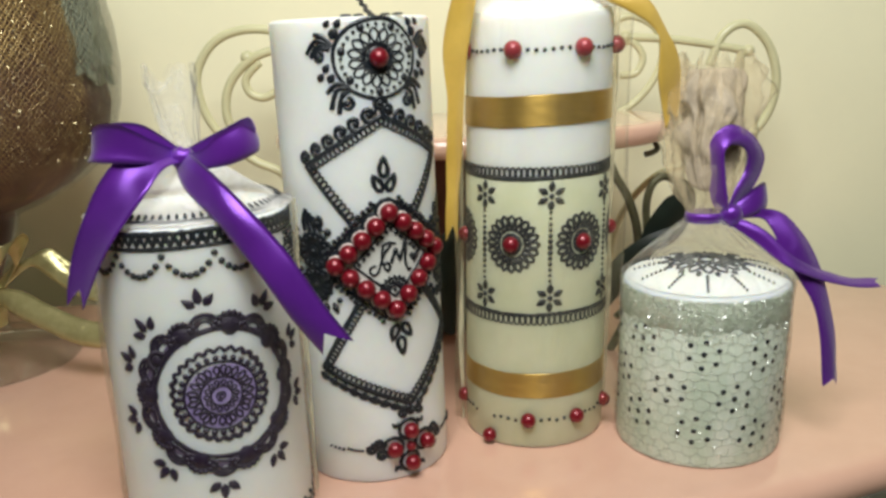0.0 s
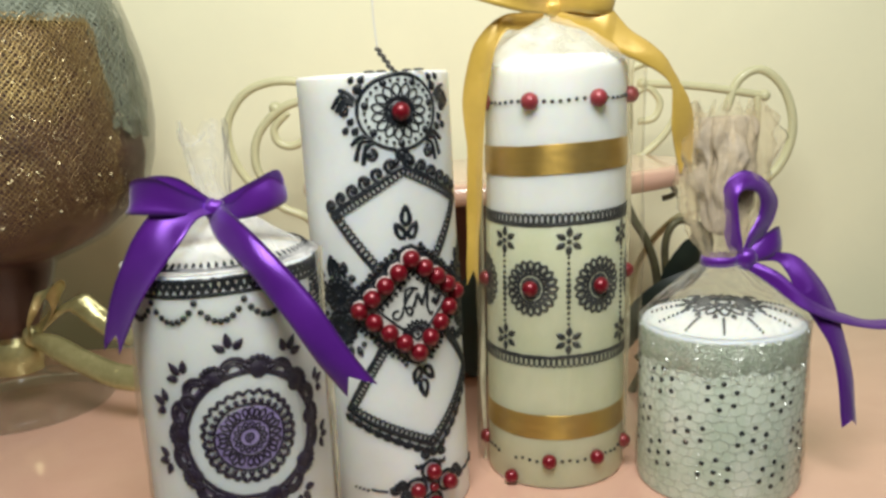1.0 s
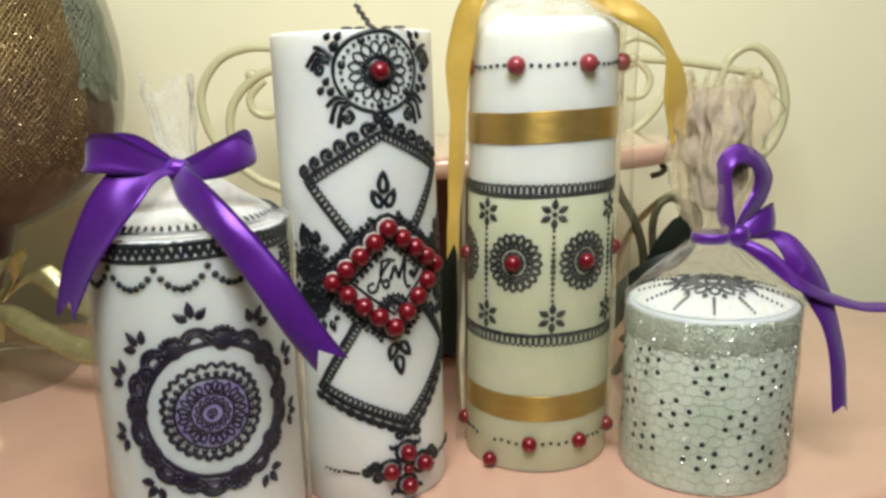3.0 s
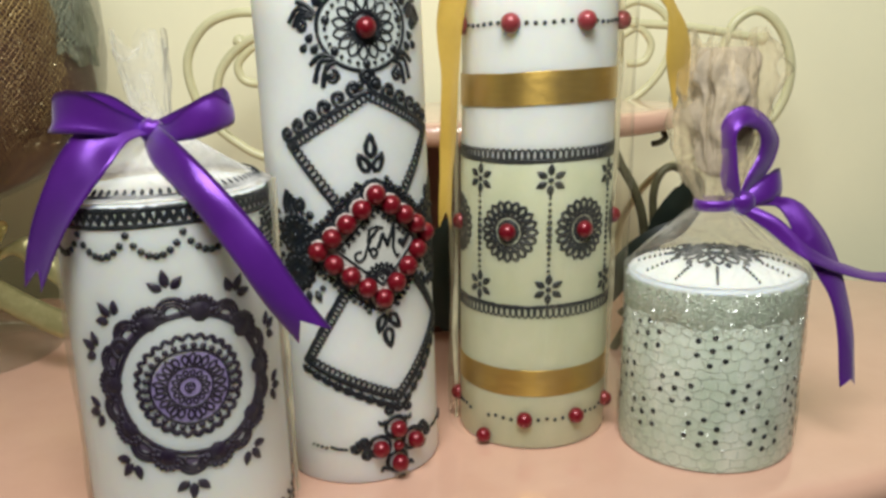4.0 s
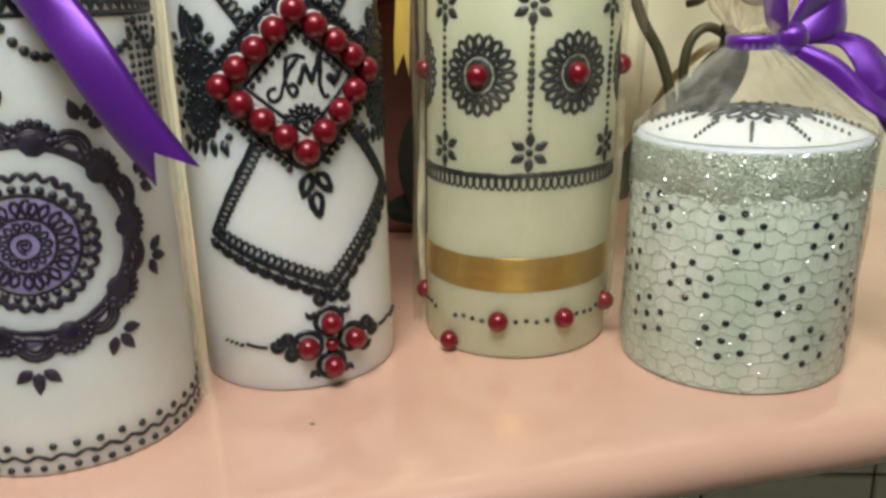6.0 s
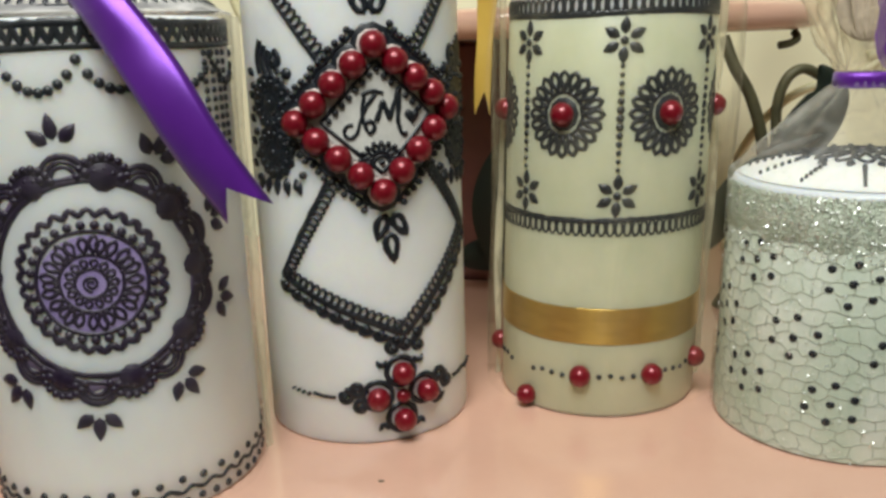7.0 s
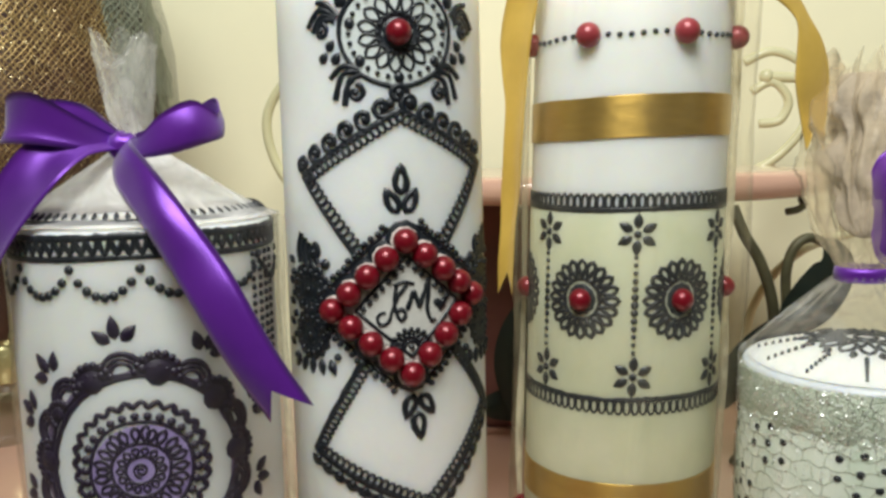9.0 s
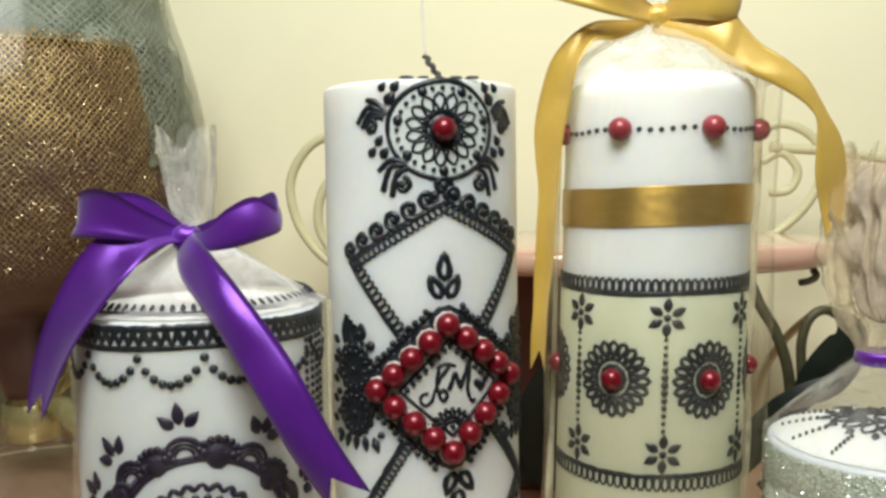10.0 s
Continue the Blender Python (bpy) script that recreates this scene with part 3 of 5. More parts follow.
part("plum_filling", v, f, PLUM, gob, "dark plum-brown wax filling")


def net(z0, z1, radius, cells, rows, thread, mat, name, label, ruffle=0.003, span=(-1.9, 1.9)):
    """Netting drawn as crossing threads on a surface of revolution."""
    verts, faces = [], []
    for hand in (-1, 1):
        for c in range(cells):
            pts = []
            for k in range(rows + 1):
                z = z0 + (z1 - z0) * k / rows
                a = 2 * math.pi * (c + hand * k * 0.5) / cells + 0.017 * noise.noise(Vector((c * 0.9, k * 0.7, hand)))
                a = (a + math.pi) % (2 * math.pi) - math.pi
                if not span[0] < a < span[1] + 0.10 * noise.noise(Vector((z * 40, hand, 2.0))):
                    continue
                r = radius(z) + ruffle * noise.noise(Vector((math.cos(a) * 9, math.sin(a) * 9, z * 60)))
                pts.append((r * math.sin(a), -r * math.cos(a), z))
            for i in range(len(pts) - 1):
                p, q = np.array(pts[i]), np.array(pts[i + 1])
                if np.linalg.norm(q - p) > 0.03:
                    continue
                o = np.array((p[0], p[1], 0)) / math.hypot(p[0], p[1])
                t = (q - p) / np.linalg.norm(q - p)
                fine = thread * float(np.interp(p[2], [0.14, 0.18, 0.25], [0.22, 0.42, 1.0]))
                s = np.cross(t, o) * fine
                b = len(verts)
                verts += [p - s, p + s, p + o * fine, q - s, q + s, q + o * fine]
                faces += [(b, b + 2, b + 5, b + 3), (b + 2, b + 1, b + 4, b + 5)]
    return part(name, verts, faces, mat, gob, label)


prof_r = lambda z: float(np.interp(z, [0.12, 0.131, 0.145, 0.165, 0.185, 0.21, 0.24, 0.262, 0.30, 0.36], [0.060, 0.080, 0.0965, 0.1085, 0.1135, 0.1135, 0.1105, 0.107, 0.099, 0.088]))
net(0.126, 0.284, prof_r, 190, 78, 0.00040, NET_GOLD, "gold_net", "sparkling gold mesh netting", span=(-1.9, 1.36))
net(0.281, 0.36, lambda z: prof_r(z) + 0.0005, 110, 30, 0.0005, NET_GREEN, "tulle", "pale grey-green tulle", 0.004)
net(0.212, 0.285, lambda z: prof_r(z) + 0.001, 120, 30, 0.0005, NET_GREEN, "tulle", "pale grey-green tulle tucked beside the netting", 0.004, (1.30, 2.4))
verts, faces = [], []
for i in range(13):
    for k in range(25):
        z, a = 0.200 + 0.086 * i / 12, 1.32 + 1.0 * k / 24
        z += 0.022 * noise.noise(Vector((a * 4, 0.0, 3.0))) * (1 - i / 12)
        q = prof_r(z) - 0.001 + 0.004 * noise.noise(Vector((a * 9, z * 50, 1.0)))
        verts.append((q * math.sin(a), -q * math.cos(a), z))
faces = [(25 * i + k, 25 * i + k + 1, 25 * i + k + 26, 25 * i + k + 25) for i in range(12) for k in range(24)]
verts += [(x * 0.985, y * 0.985, z) for x, y, z in verts]
faces += [tuple(325 + q for q in face[::-1]) for face in faces]
part("tulle_fold", verts, faces, TULLE_FILM, gob, "folded grey-green tulle between netting and glass")
v, f = lathe([(0.1010, 0.279), (0.0995, 0.285), (0.096, 0.30), (0.090, 0.33), (0.085, 0.36), (0.080, 0.362), (0.078, 0.33)], 80, lambda a, r, z: r * (1 + 0.03 * noise.noise(Vector((math.cos(a) * 6, math.sin(a) * 6, z * 40)))))
part("tulle_lining", v, f, NET_GREEN, gob, "gathered grey-green tulle")
verts, faces = [], []
for k in range(2800):
    z = 0.15 + 0.133 * random.random()
    a = random.uniform(-0.6, 1.5)
    r = prof_r(z) + 0.0012
    c = np.array((r * math.sin(a), -r * math.cos(a), z))
    d = np.array([random.gauss(0, 1) for _ in range(3)])
    e = np.cross(d, (math.sin(a), -math.cos(a), 0.2))
    d, e = d / np.linalg.norm(d) * 0.00026, e / np.linalg.norm(e) * 0.00026
    b = len(verts)
    verts += [c - d - e, c + d - e, c + d + e, c - d + e]
    faces.append((b, b + 1, b + 2, b + 3))
tagged(part("glitter", verts, faces, SPARK_GOLD, gob, "gold glitter flecks", False), kind="stuff")
bow = part("bow", *ball((0.020, -0.012, 0.058), 0.007, 14, 8, (1, 0.8, 1.2)), GOLD_FOIL, gob, "olive-gold foil bow tied round the stem")
part("loop", *ribbon([(0.020, -0.016, 0.058, 0, 0, 0.005), (0.034, -0.030, 0.080, 0.006, 0, 0.006), (0.046, -0.028, 0.098, 0.007, 0.003, 0.004), (0.044, -0.012, 0.084, 0.004, 0.004, 0.006), (0.024, -0.012, 0.060, 0, 0, 0.005)], 8), GOLD_FOIL, bow)
part("tail", *ribbon([(0.022, -0.016, 0.056, 0, 0, 0.006), (0.045, -0.030, 0.054, 0.002, 0.003, 0.008), (0.070, -0.040, 0.045, 0.001, 0.004, 0.008), (0.098, -0.050, 0.037, 0.001, 0.004, 0.008), (0.125, -0.055, 0.036, 0, 0.004, 0.008)], 8, curl=0.3, seed=3.0), GOLD_FOIL, bow)
part("tail", *ribbon([(0.022, -0.010, 0.060, 0, 0, 0.005), (0.050, -0.004, 0.080, 0.005, 0.003, 0.006), (0.066, -0.004, 0.070, 0.005, 0.004, 0.006), (0.085, -0.01, 0.058, 0.003, 0.004, 0.006), (0.11, -0.02, 0.054, 0.001, 0.003, 0.006)], 8, curl=0.3, seed=5.0), GOLD_FOIL, bow)


def wrap(pillar, height, knot, neck, flare, mat_side, mat_top, parent, lobe=1.2, gap=0.0012, pleats=17, wide=0.0, crumple=1.0, flare_mat=None, flare_tilt=(0, 0), swell=1.15):
    """Film round a candle: a sleeve, a pleated cone drawn in to the knot, and a crumpled flare above it. flare: rows of (radius, z)."""
    segs = 120

    def sleeve(a, r, z):
        fin = 0.0035 * max(0.0, math.cos(a - lobe)) ** 30
        crease = 0.0006 * noise.noise(Vector((math.cos(a) * 7, math.sin(a) * 7, z * 12)))
        return r + fin + crease + wide * abs(math.sin(a)) ** 5

    v, f = lathe([(pillar.r + gap + 0.0005 * math.sin(k), 0.0008 + (height - 0.0008) * k / 14) for k in range(15)], segs, sleeve)
    v = [(x + pillar.lx * z, y + pillar.ly * z, z) for x, y, z in v]
    side = part("film_sleeve", v, f, mat_side, parent, "clear cellophane sleeve")
    verts, faces, rows = [], [], []
    for k in range(13):
        u = k / 12
        rows.append(((pillar.r + gap) * (1 - u) ** 1.0 + neck * u, height + (knot[2] - height) * (u ** swell), u))
    ax, ay = pillar.lx * height, pillar.ly * height
    for r, z, u in rows:
        cx, cy = ax + (knot[0] - ax) * u, ay + (knot[1] - ay) * u
        for k in range(segs):
            a = 2 * math.pi * k / segs
            w = (r + wide * (1 - u) * abs(math.sin(a)) ** 5) * (1 + (0.01 + 0.16 * u) * math.cos(pleats * a + 3 * noise.noise(Vector((math.cos(a) * 2, math.sin(a) * 2, 1.0)))) * (u * 0.9 + 0.1))
            verts.append((cx + w * math.sin(a), cy - w * math.cos(a), z + 0.0015 * u * noise.noise(Vector((math.cos(a) * 4, math.sin(a) * 4, u * 3)))))
    for i in range(len(rows) - 1):
        for k in range(segs):
            k2 = (k + 1) % segs
            faces.append((i * segs + k, i * segs + k2, (i + 1) * segs + k2, (i + 1) * segs + k))
    cone = part("film_cone", verts, faces, mat_top, parent, "pleated cellophane drawn up to a tie")
    verts, faces = [], []
    prof = spline(flare, 5)
    z0, z1 = prof[0][1], prof[-1][1]
    for i, (r, z) in enumerate(prof):
        u = (z - z0) / (z1 - z0)
        for k in range(segs):
            a = 2 * math.pi * k / segs
            w = r * (1 + crumple * 0.30 * math.cos(pleats * 0.5 * a + 2 * u) * (0.5 + 0.5 * u) + crumple * 0.35 * noise.noise(Vector((math.cos(a) * 3, math.sin(a) * 3, z * 60))) + crumple * 0.22 * noise.noise(Vector((math.cos(a) * 8, math.sin(a) * 8, z * 130))))
            flat = 0.6
            verts.append((knot[0] + flare_tilt[0] * u + w * math.sin(a), knot[1] + flare_tilt[1] * u - flat * w * math.cos(a), z + 0.004 * u * math.sin(pleats * 0.6 * a)))
    for i in range(len(prof) - 1):
        for k in range(segs):
            k2 = (k + 1) % segs
            faces.append((i * segs + k, i * segs + k2, (i + 1) * segs + k2, (i + 1) * segs + k))
    top = part("film_flare", verts, faces, flare_mat or mat_top, parent, "crumpled gathered end of the cellophane")
    for o in (side, cone, top):
        o.visible_shadow = False


def film_seam(pillar, angle, height, width, parent):
    """The welded edge of a film sleeve: a narrow wavy strip standing off the body."""
    verts, faces = [], []
    for k in range(25):
        z = 0.001 + (height - 0.001) * k / 24
        a = angle + 0.03 * noise.noise(Vector((z * 30, angle, 0.0)))
        w = width * (0.75 + 0.5 * noise.noise(Vector((z * 22, angle, 4.0))))
        for d in (0.0016, 0.0016 + w):
            q, b = pillar.r + d, a + (0.05 if d > 0.002 else 0.0)
            for side in (-0.0001, 0.0001):
                verts.append((pillar.lx * z + q * math.sin(b) + side * math.cos(b), pillar.ly * z - q * math.cos(b) + side * math.sin(b), z))
    for k in range(24):
        i = 4 * k
        faces += [(i, i + 2, i + 6, i + 4), (i + 1, i + 5, i + 7, i + 3), (i + 2, i + 3, i + 7, i + 6), (i, i + 4, i + 5, i + 1)]
    part("film_seam", verts, faces, FILM_SEAM, parent, "welded edge of the cellophane").visible_shadow = False


def bow_of(knot, mat, parent, label, loops, tails, knot_size=(0.0052, 0.0045, 0.0050), notch=0.009):
    """A tied bow: the knot with its loops and notched tails as sub-parts; control rows are local to the candle."""
    v, f = ball(knot, 1.0, 16, 10, knot_size)
    v = [(x, y, z + 0.0006 * math.sin(x * 1800 + z * 900)) for x, y, z in v]
    b = part("bow", v, f, mat, parent, label)
    for i, rows in enumerate(loops):
        part("loop", *ribbon(rows, 10, curl=0.16, seed=i + 1.5), mat, b)
    for i, rows in enumerate(tails):
        part("tail", *ribbon(rows, 12, curl=0.2, notch=notch, seed=i + 7.5, across=8), mat, b)
    return b

# ---- candle with the round mandala, purple bow ----
A = Pillar(-0.1175, 0.3765, 0.0434)
HA = 0.1525
c = thing("mandala_candle", (A.x, A.y, 0.0), "white pillar candle with dark violet mandala, cellophane and purple bow", "candle", "decorated candles on the stand")
A.body(HA, 0.003, name="body", mat=WAX, parent=c, label="white wax body")
MX, MZ = 17.0, 78.2
p = Paint(A.side, 0.00025)
# the wash is laid in rings that follow the body
for i in range(9):
    for k in range(48):
        a, r = 2 * math.pi * k / 48, 0.01 + 15.9 * i / 8
        p.v.append(A.side(MX + r * math.cos(a), MZ + r * math.sin(a), 0.00015 if i < 8 else -0.0001))
for i in range(8):
    for k in range(48):
        p.f.append((i * 48 + k, i * 48 + (k + 1) % 48, (i + 1) * 48 + (k + 1) % 48, (i + 1) * 48 + k))
p.part("lilac_wash", LILAC, c, "pale lilac wash in the heart of the mandala")
p = Paint(A.side, 0.00025)
for i, (q, h) in enumerate(((29.6, -0.0001), (30.0, 0.00015), (30.9, 0.00015), (32.0, 0.00015), (32.6, -0.0001))):
    p.v += [A.side(MX + q * (1 + 0.03 * math.sin(10 * a)) * math.cos(a), MZ + q * (1 + 0.03 * math.sin(10 * a)) * math.sin(a), h) for a in np.linspace(0, 2 * math.pi, 72, False)]
p.f = [(i * 72 + k, i * 72 + (k + 1) % 72, i * 72 + 72 + (k + 1) % 72, i * 72 + 72 + k) for i in range(4) for k in range(72)]
p.part("border_wash", VIOLET_WASH, c, "violet-grey wash under the scalloped border")
p = Paint(A.side, 0.0006, 1.75)
p.stroke([(MX + (0.4 + 2.0 * u) * math.cos(11 * u), MZ + (0.4 + 2.0 * u) * math.sin(11 * u)) for u in np.linspace(0, 1, 24)], 0.6)
p.ring(MX, MZ, 4.5, 4.4, 0.7)
for k in range(14):
    a = 360 * k / 14
    p.petal(MX + 4.5 * math.cos(radians(a)), MZ + 4.4 * math.sin(radians(a)), 2.9, 1.9, a, 0.6)
p.ring(MX, MZ, 8.9, 8.7, 0.8)
for k in range(26):
    a = 360 * k / 26 + 3 * math.sin(k * 1.7)
    p.petal(MX + 8.8 * math.cos(radians(a)), MZ + 8.6 * math.sin(radians(a)), 5.2 + 0.5 * math.sin(k * 2.3), 2.4, a, 0.75)
p.ring(MX, MZ, 15.8, 15.6, 0.8)
p.ring(MX, MZ, 20.6, 20.3, 1.25, 29, 0.042, 0.9)
for k in range(29):
    a = 2 * math.pi * (k + 0.5) / 29
    p.dot(MX + 17.4 * math.cos(a), MZ + 17.2 * math.sin(a), 1.45)
p.part("mandala_heart", PAINT_VIOLET, c, "dark violet rings, petals and wavy lines")
p = Paint(A.side, 0.0006, 1.7)
p.ring(MX + 1.2, MZ, 29.6, 29.4, 1.3, wob=0.7).ring(MX + 0.8, MZ, 31.0, 30.8, 1.0, wob=0.7)
SPRIGS = (97, 58, 20, -17, -56, -94, -130, -165, 157, 133)
for a in SPRIGS:
    ca, sa = math.cos(radians(a)), math.sin(radians(a))
    for r, w in ((6.2, 1.2), (4.6, 0.8), (3.2, 0.9)):
        p.stroke([(MX + 31.0 * ca + r * math.cos(radians(a + t)), MZ + 31.0 * sa + r * math.sin(radians(a + t))) for t in range(-95, 96, 19)], w)
    for side in (-1, 1):
        p.dot(MX + 32 * math.cos(radians(a + 11 * side)), MZ + 32 * math.sin(radians(a + 11 * side)), 1.6)
order = sorted(SPRIGS)
for i, a in enumerate(order):
    b = order[(i + 1) % len(order)] + (360 if i == len(order) - 1 else 0)
    m = (a + b) / 2
    wide = (b - a) / 38
    ca, sa = math.cos(radians(m)), math.sin(radians(m))
    for r, w in ((2.2, 1.6), (4.0, 1.0), (5.4, 1.1)):
        p.stroke([(MX + 30.4 * ca + r * wide * math.cos(radians(m + t)), MZ + 30.4 * sa + r * wide * math.sin(radians(m + t))) for t in range(-95, 96, 19)], w)
    for t in range(-90, 91, 20):
        q = 6.6
        p.dot(MX + 30.2 * ca + q * wide * math.cos(radians(m + t)), MZ + 30.2 * sa + q * math.sin(radians(m + t)) * wide, 1.3)
    p.dot(MX + 31.0 * ca, MZ + 31.0 * sa, 4.3 * wide)
    for t in (-50, 0, 50):
        p.dot(MX + 30.4 * ca + 3.1 * wide * math.cos(radians(m + t)), MZ + 30.4 * sa + 3.1 * wide * math.sin(radians(m + t)), 0.9)
p.part("mandala_border", PAINT_VIOLET, c, "dark scalloped border of the mandala")
for a in SPRIGS:
    q = Paint(A.side, 0.0006, 1.5)
    q.sprig(MX + 39.2 * math.cos(radians(a)), MZ + 39.2 * math.sin(radians(a)), 8.4, a)
    q.part("leaf_sprig", PAINT_VIOLET, c)
p = Paint(A.side, 0.0006, 1.5)
full = [(s, 0.4 * math.sin(s * 0.08)) for s in np.linspace(-136, 136, 180)]
p.stroke([(s, 150.4 + d) for s, d in full], 1.7).stroke([(s, 144.2 + d) for s, d in full], 1.5)
for k in range(76):
    s = -136 + 272 * k / 76
    p.stroke([(s - 1.7, 149.8), (s - 0.8, 147.0), (s, 145.0), (s + 0.8, 147.0), (s + 1.7, 149.8)], 1.35)
p.part("rim_border", PAINT, c, "black border of hanging loops below the rim")
p = Paint(A.side, 0.0006, 1.5)
for k in range(12):
    s0 = -0.8 + 21.3 * (k - 6)
    if abs(s0 + 10) > 136:
        continue
    for i in range(8):
        u = i / 8
        p.dot(s0 + 21.3 * u, 141.0 - 8.6 * math.sin(math.pi * u) ** 0.8, 1.55)
p.part("dotted_swag", PAINT, c, "garland of black dots")
p = Paint(A.side, 0.0006, 1.5)
for s0 in (60.0, 64.0, 68.0, 72.0):
    for i in range(14):
        p.dot(s0, 141.5 - 2.8 * i, 1.1)
p.part("dotted_column", PAINT, c, "columns of black dots")
p = Paint(A.side, 0.0006, 1.5)
p.stroke([(s, 6.9 + 0.7 * math.sin(s * 0.85)) for s in np.linspace(-136, 136, 420)], 1.0)
for k in range(38):
    p.dot(-136 + 272 * k / 38, 10.5 + 0.3 * math.sin(k * 2.7), 1.35)
for k in range(52):
    p.dot(-136 + 272 * k / 52, 3.1 + 0.3 * math.sin(k * 1.9), 1.3)
p.part("foot_border", PAINT, c, "wavy line between two rows of black dots")
def shoulder(s_, z_, h=0.0):
    """Just inside the rim of the mandala candle, on the slope of the film."""
    rad, a = A.r - 0.0012 - z_ / 1000 * 1.25 + h * 0.6, s_ / 1000 / A.r
    return (rad * math.sin(a), -rad * math.cos(a), HA + 0.0016 + z_ / 1000 * 0.95 + h)


p = Paint(shoulder, 0.0006, 1.2)
p.stroke([(s_, 0.8) for s_ in np.linspace(-136, 136, 140)], 1.0)
for k in range(76):
    p.leaf(-136 + 272 * k / 76, 0.9, 3.0, 2.2, 105)
p.part("top_border", PAINT, c, "black saw-tooth ring on the top")
KA = (0.0045, -0.010, 0.1775)
wrap(A, HA + 0.001, KA, 0.0055, [(0.0055, 0.1775), (0.0065, 0.183), (0.0085, 0.195), (0.0105, 0.206), (0.012, 0.213)], FILM_CLEAR, FILM_MILK, c, lobe=1.25, pleats=8, wide=0.0012, crumple=0.5, flare_mat=FILM_WHITE, flare_tilt=(-0.006, 0.006))

film_seam(A, 1.85, HA, 0.0034, c)


def local(pillar, rows):
    return [(x - pillar.x, y - pillar.y, z, *w) for x, y, z, *w in rows]


bow_of((KA[0], KA[1] - 0.008, KA[2]), PURPLE, c, "glossy purple satin bow with notched tails",
       [local(A, [(-0.114, 0.359, 0.178, 0, 0, 0.0025), (-0.122, 0.348, 0.182, 0, 0.001, 0.005), (-0.133, 0.342, 0.1865, 0.0005, 0.001, 0.0078), (-0.143, 0.343, 0.1865, 0.001, 0.001, 0.0072), (-0.1475, 0.350, 0.1835, 0.001, 0, 0.0040), (-0.143, 0.358, 0.187, 0, -0.001, 0.0060), (-0.130, 0.363, 0.186, 0, 0, 0.006), (-0.114, 0.361, 0.178, 0, 0, 0.003)]),
        local(A, [(-0.112, 0.359, 0.178, 0, 0, 0.0025), (-0.103, 0.351, 0.1775, 0, 0.001, 0.0035), (-0.093, 0.350, 0.1815, -0.001, 0.001, 0.0065), (-0.085, 0.354, 0.1845, -0.001, 0.001, 0.0072), (-0.0805, 0.362, 0.1835, 0, 0, 0.0040), (-0.085, 0.371, 0.187, 0, -0.001, 0.0060), (-0.098, 0.372, 0.183, 0, 0, 0.005), (-0.112, 0.361, 0.178, 0, 0, 0.003)])],
       [local(A, [(-0.113, 0.358, 0.177, 0.003, 0, 0.003), (-0.105, 0.346, 0.171, 0.004, 0, 0.0055), (-0.089, 0.336, 0.157, 0.0050, 0.001, 0.0045), (-0.073, 0.331, 0.138, 0.0059, 0.002, 0.0036), (-0.060, 0.329, 0.117, 0.0063, 0.001, 0.0033), (-0.0485, 0.329, 0.1000, 0.0066, 0, 0.0027)]),
        local(A, [(-0.115, 0.357, 0.179, -0.003, 0, 0.003), (-0.1235, 0.346, 0.1790, -0.0062, 0, 0.0045), (-0.1312, 0.338, 0.1690, -0.0094, 0.002, 0.0030), (-0.1417, 0.3345, 0.1530, -0.0084, 0.0025, 0.0010), (-0.1505, 0.335, 0.1370, -0.0066, 0.002, 0.0005), (-0.1575, 0.337, 0.1200, -0.0042, 0.002, 0.0005)])])

# ---- tall candle with pearl diamond ----
B = Pillar(-0.0464, 0.4352, 0.0393)
HB = 0.2335
c = thing("diamond_candle", (B.x, B.y, 0.0), "tall white pillar candle with black relief diamonds and red pearls", "candle", "decorated candles on the stand")
B.body(HB, 0.002, name="body", mat=WAX, parent=c, label="smooth white wax body")
v, f = tube(spline([(0.0125 - 0.0085 * u + 0.0006 * (-1) ** k, -0.006 - 0.003 * u + 0.0006 * (-1) ** (k // 2), HB - 0.001 + 0.0135 * u) for k, u in enumerate(np.linspace(0, 1, 10))], 5), 0.0011, 8)
part("wick", v, f, WICK, c, "dark twisted wick")
v, f = tube(spline([(0.0045, -0.009, HB + 0.0125), (0.0035, -0.009, HB + 0.03), (0.004, -0.009, HB + 0.055), (0.004, -0.009, HB + 0.08)], 6), 0.0005, 6)
part("thread", v, f, THREAD, c, "fine white thread rising from the wick")
RX, RZ = 16.4, 214.8
verts = [B.side(RX + 20.2 * i / 8 * math.cos(k * math.pi / 24), RZ + 17.8 * i / 8 * math.sin(k * math.pi / 24), 0.0002) for i in range(1, 9) for k in range(48)] + [B.side(RX, RZ, 0.0002)]
faces = [(i * 48 + k, i * 48 + (k + 1) % 48, i * 48 + 48 + (k + 1) % 48, i * 48 + 48 + k) for i in range(7) for k in range(48)] + [(384, (k + 1) % 48, k) for k in range(48)]
part("medallion_ground", verts, faces, GLAZE, c, "pale grey-green glaze inside the medallion")
p = Paint(B.side, 0.0008, 1.7)
p.ring(RX, RZ, 20.4, 18.0, 1.3, wob=0.9, n=56).ring(RX, RZ, 6.6, 6.4, 1.6).dot(RX, RZ, 6.0)
for k in range(15):
    a = 360 * k / 15
    p.petal(RX + 6.6 * math.cos(radians(a)), RZ + 6.2 * math.sin(radians(a)), 7.4, 4.0, a, 0.8)
    p.dot(RX + 7.2 * math.cos(radians(a + 12)), RZ + 6.8 * math.sin(radians(a + 12)), 0.9)
for k in range(28):
    a = 2 * math.pi * k / 28
    big = k % 4 == 1
    p.dot(RX + 17.2 * math.cos(a), RZ + 15.2 * math.sin(a), 2.1 if big else 1.0)
p.part("medallion", PAINT, c, "black relief medallion with petals and dots")
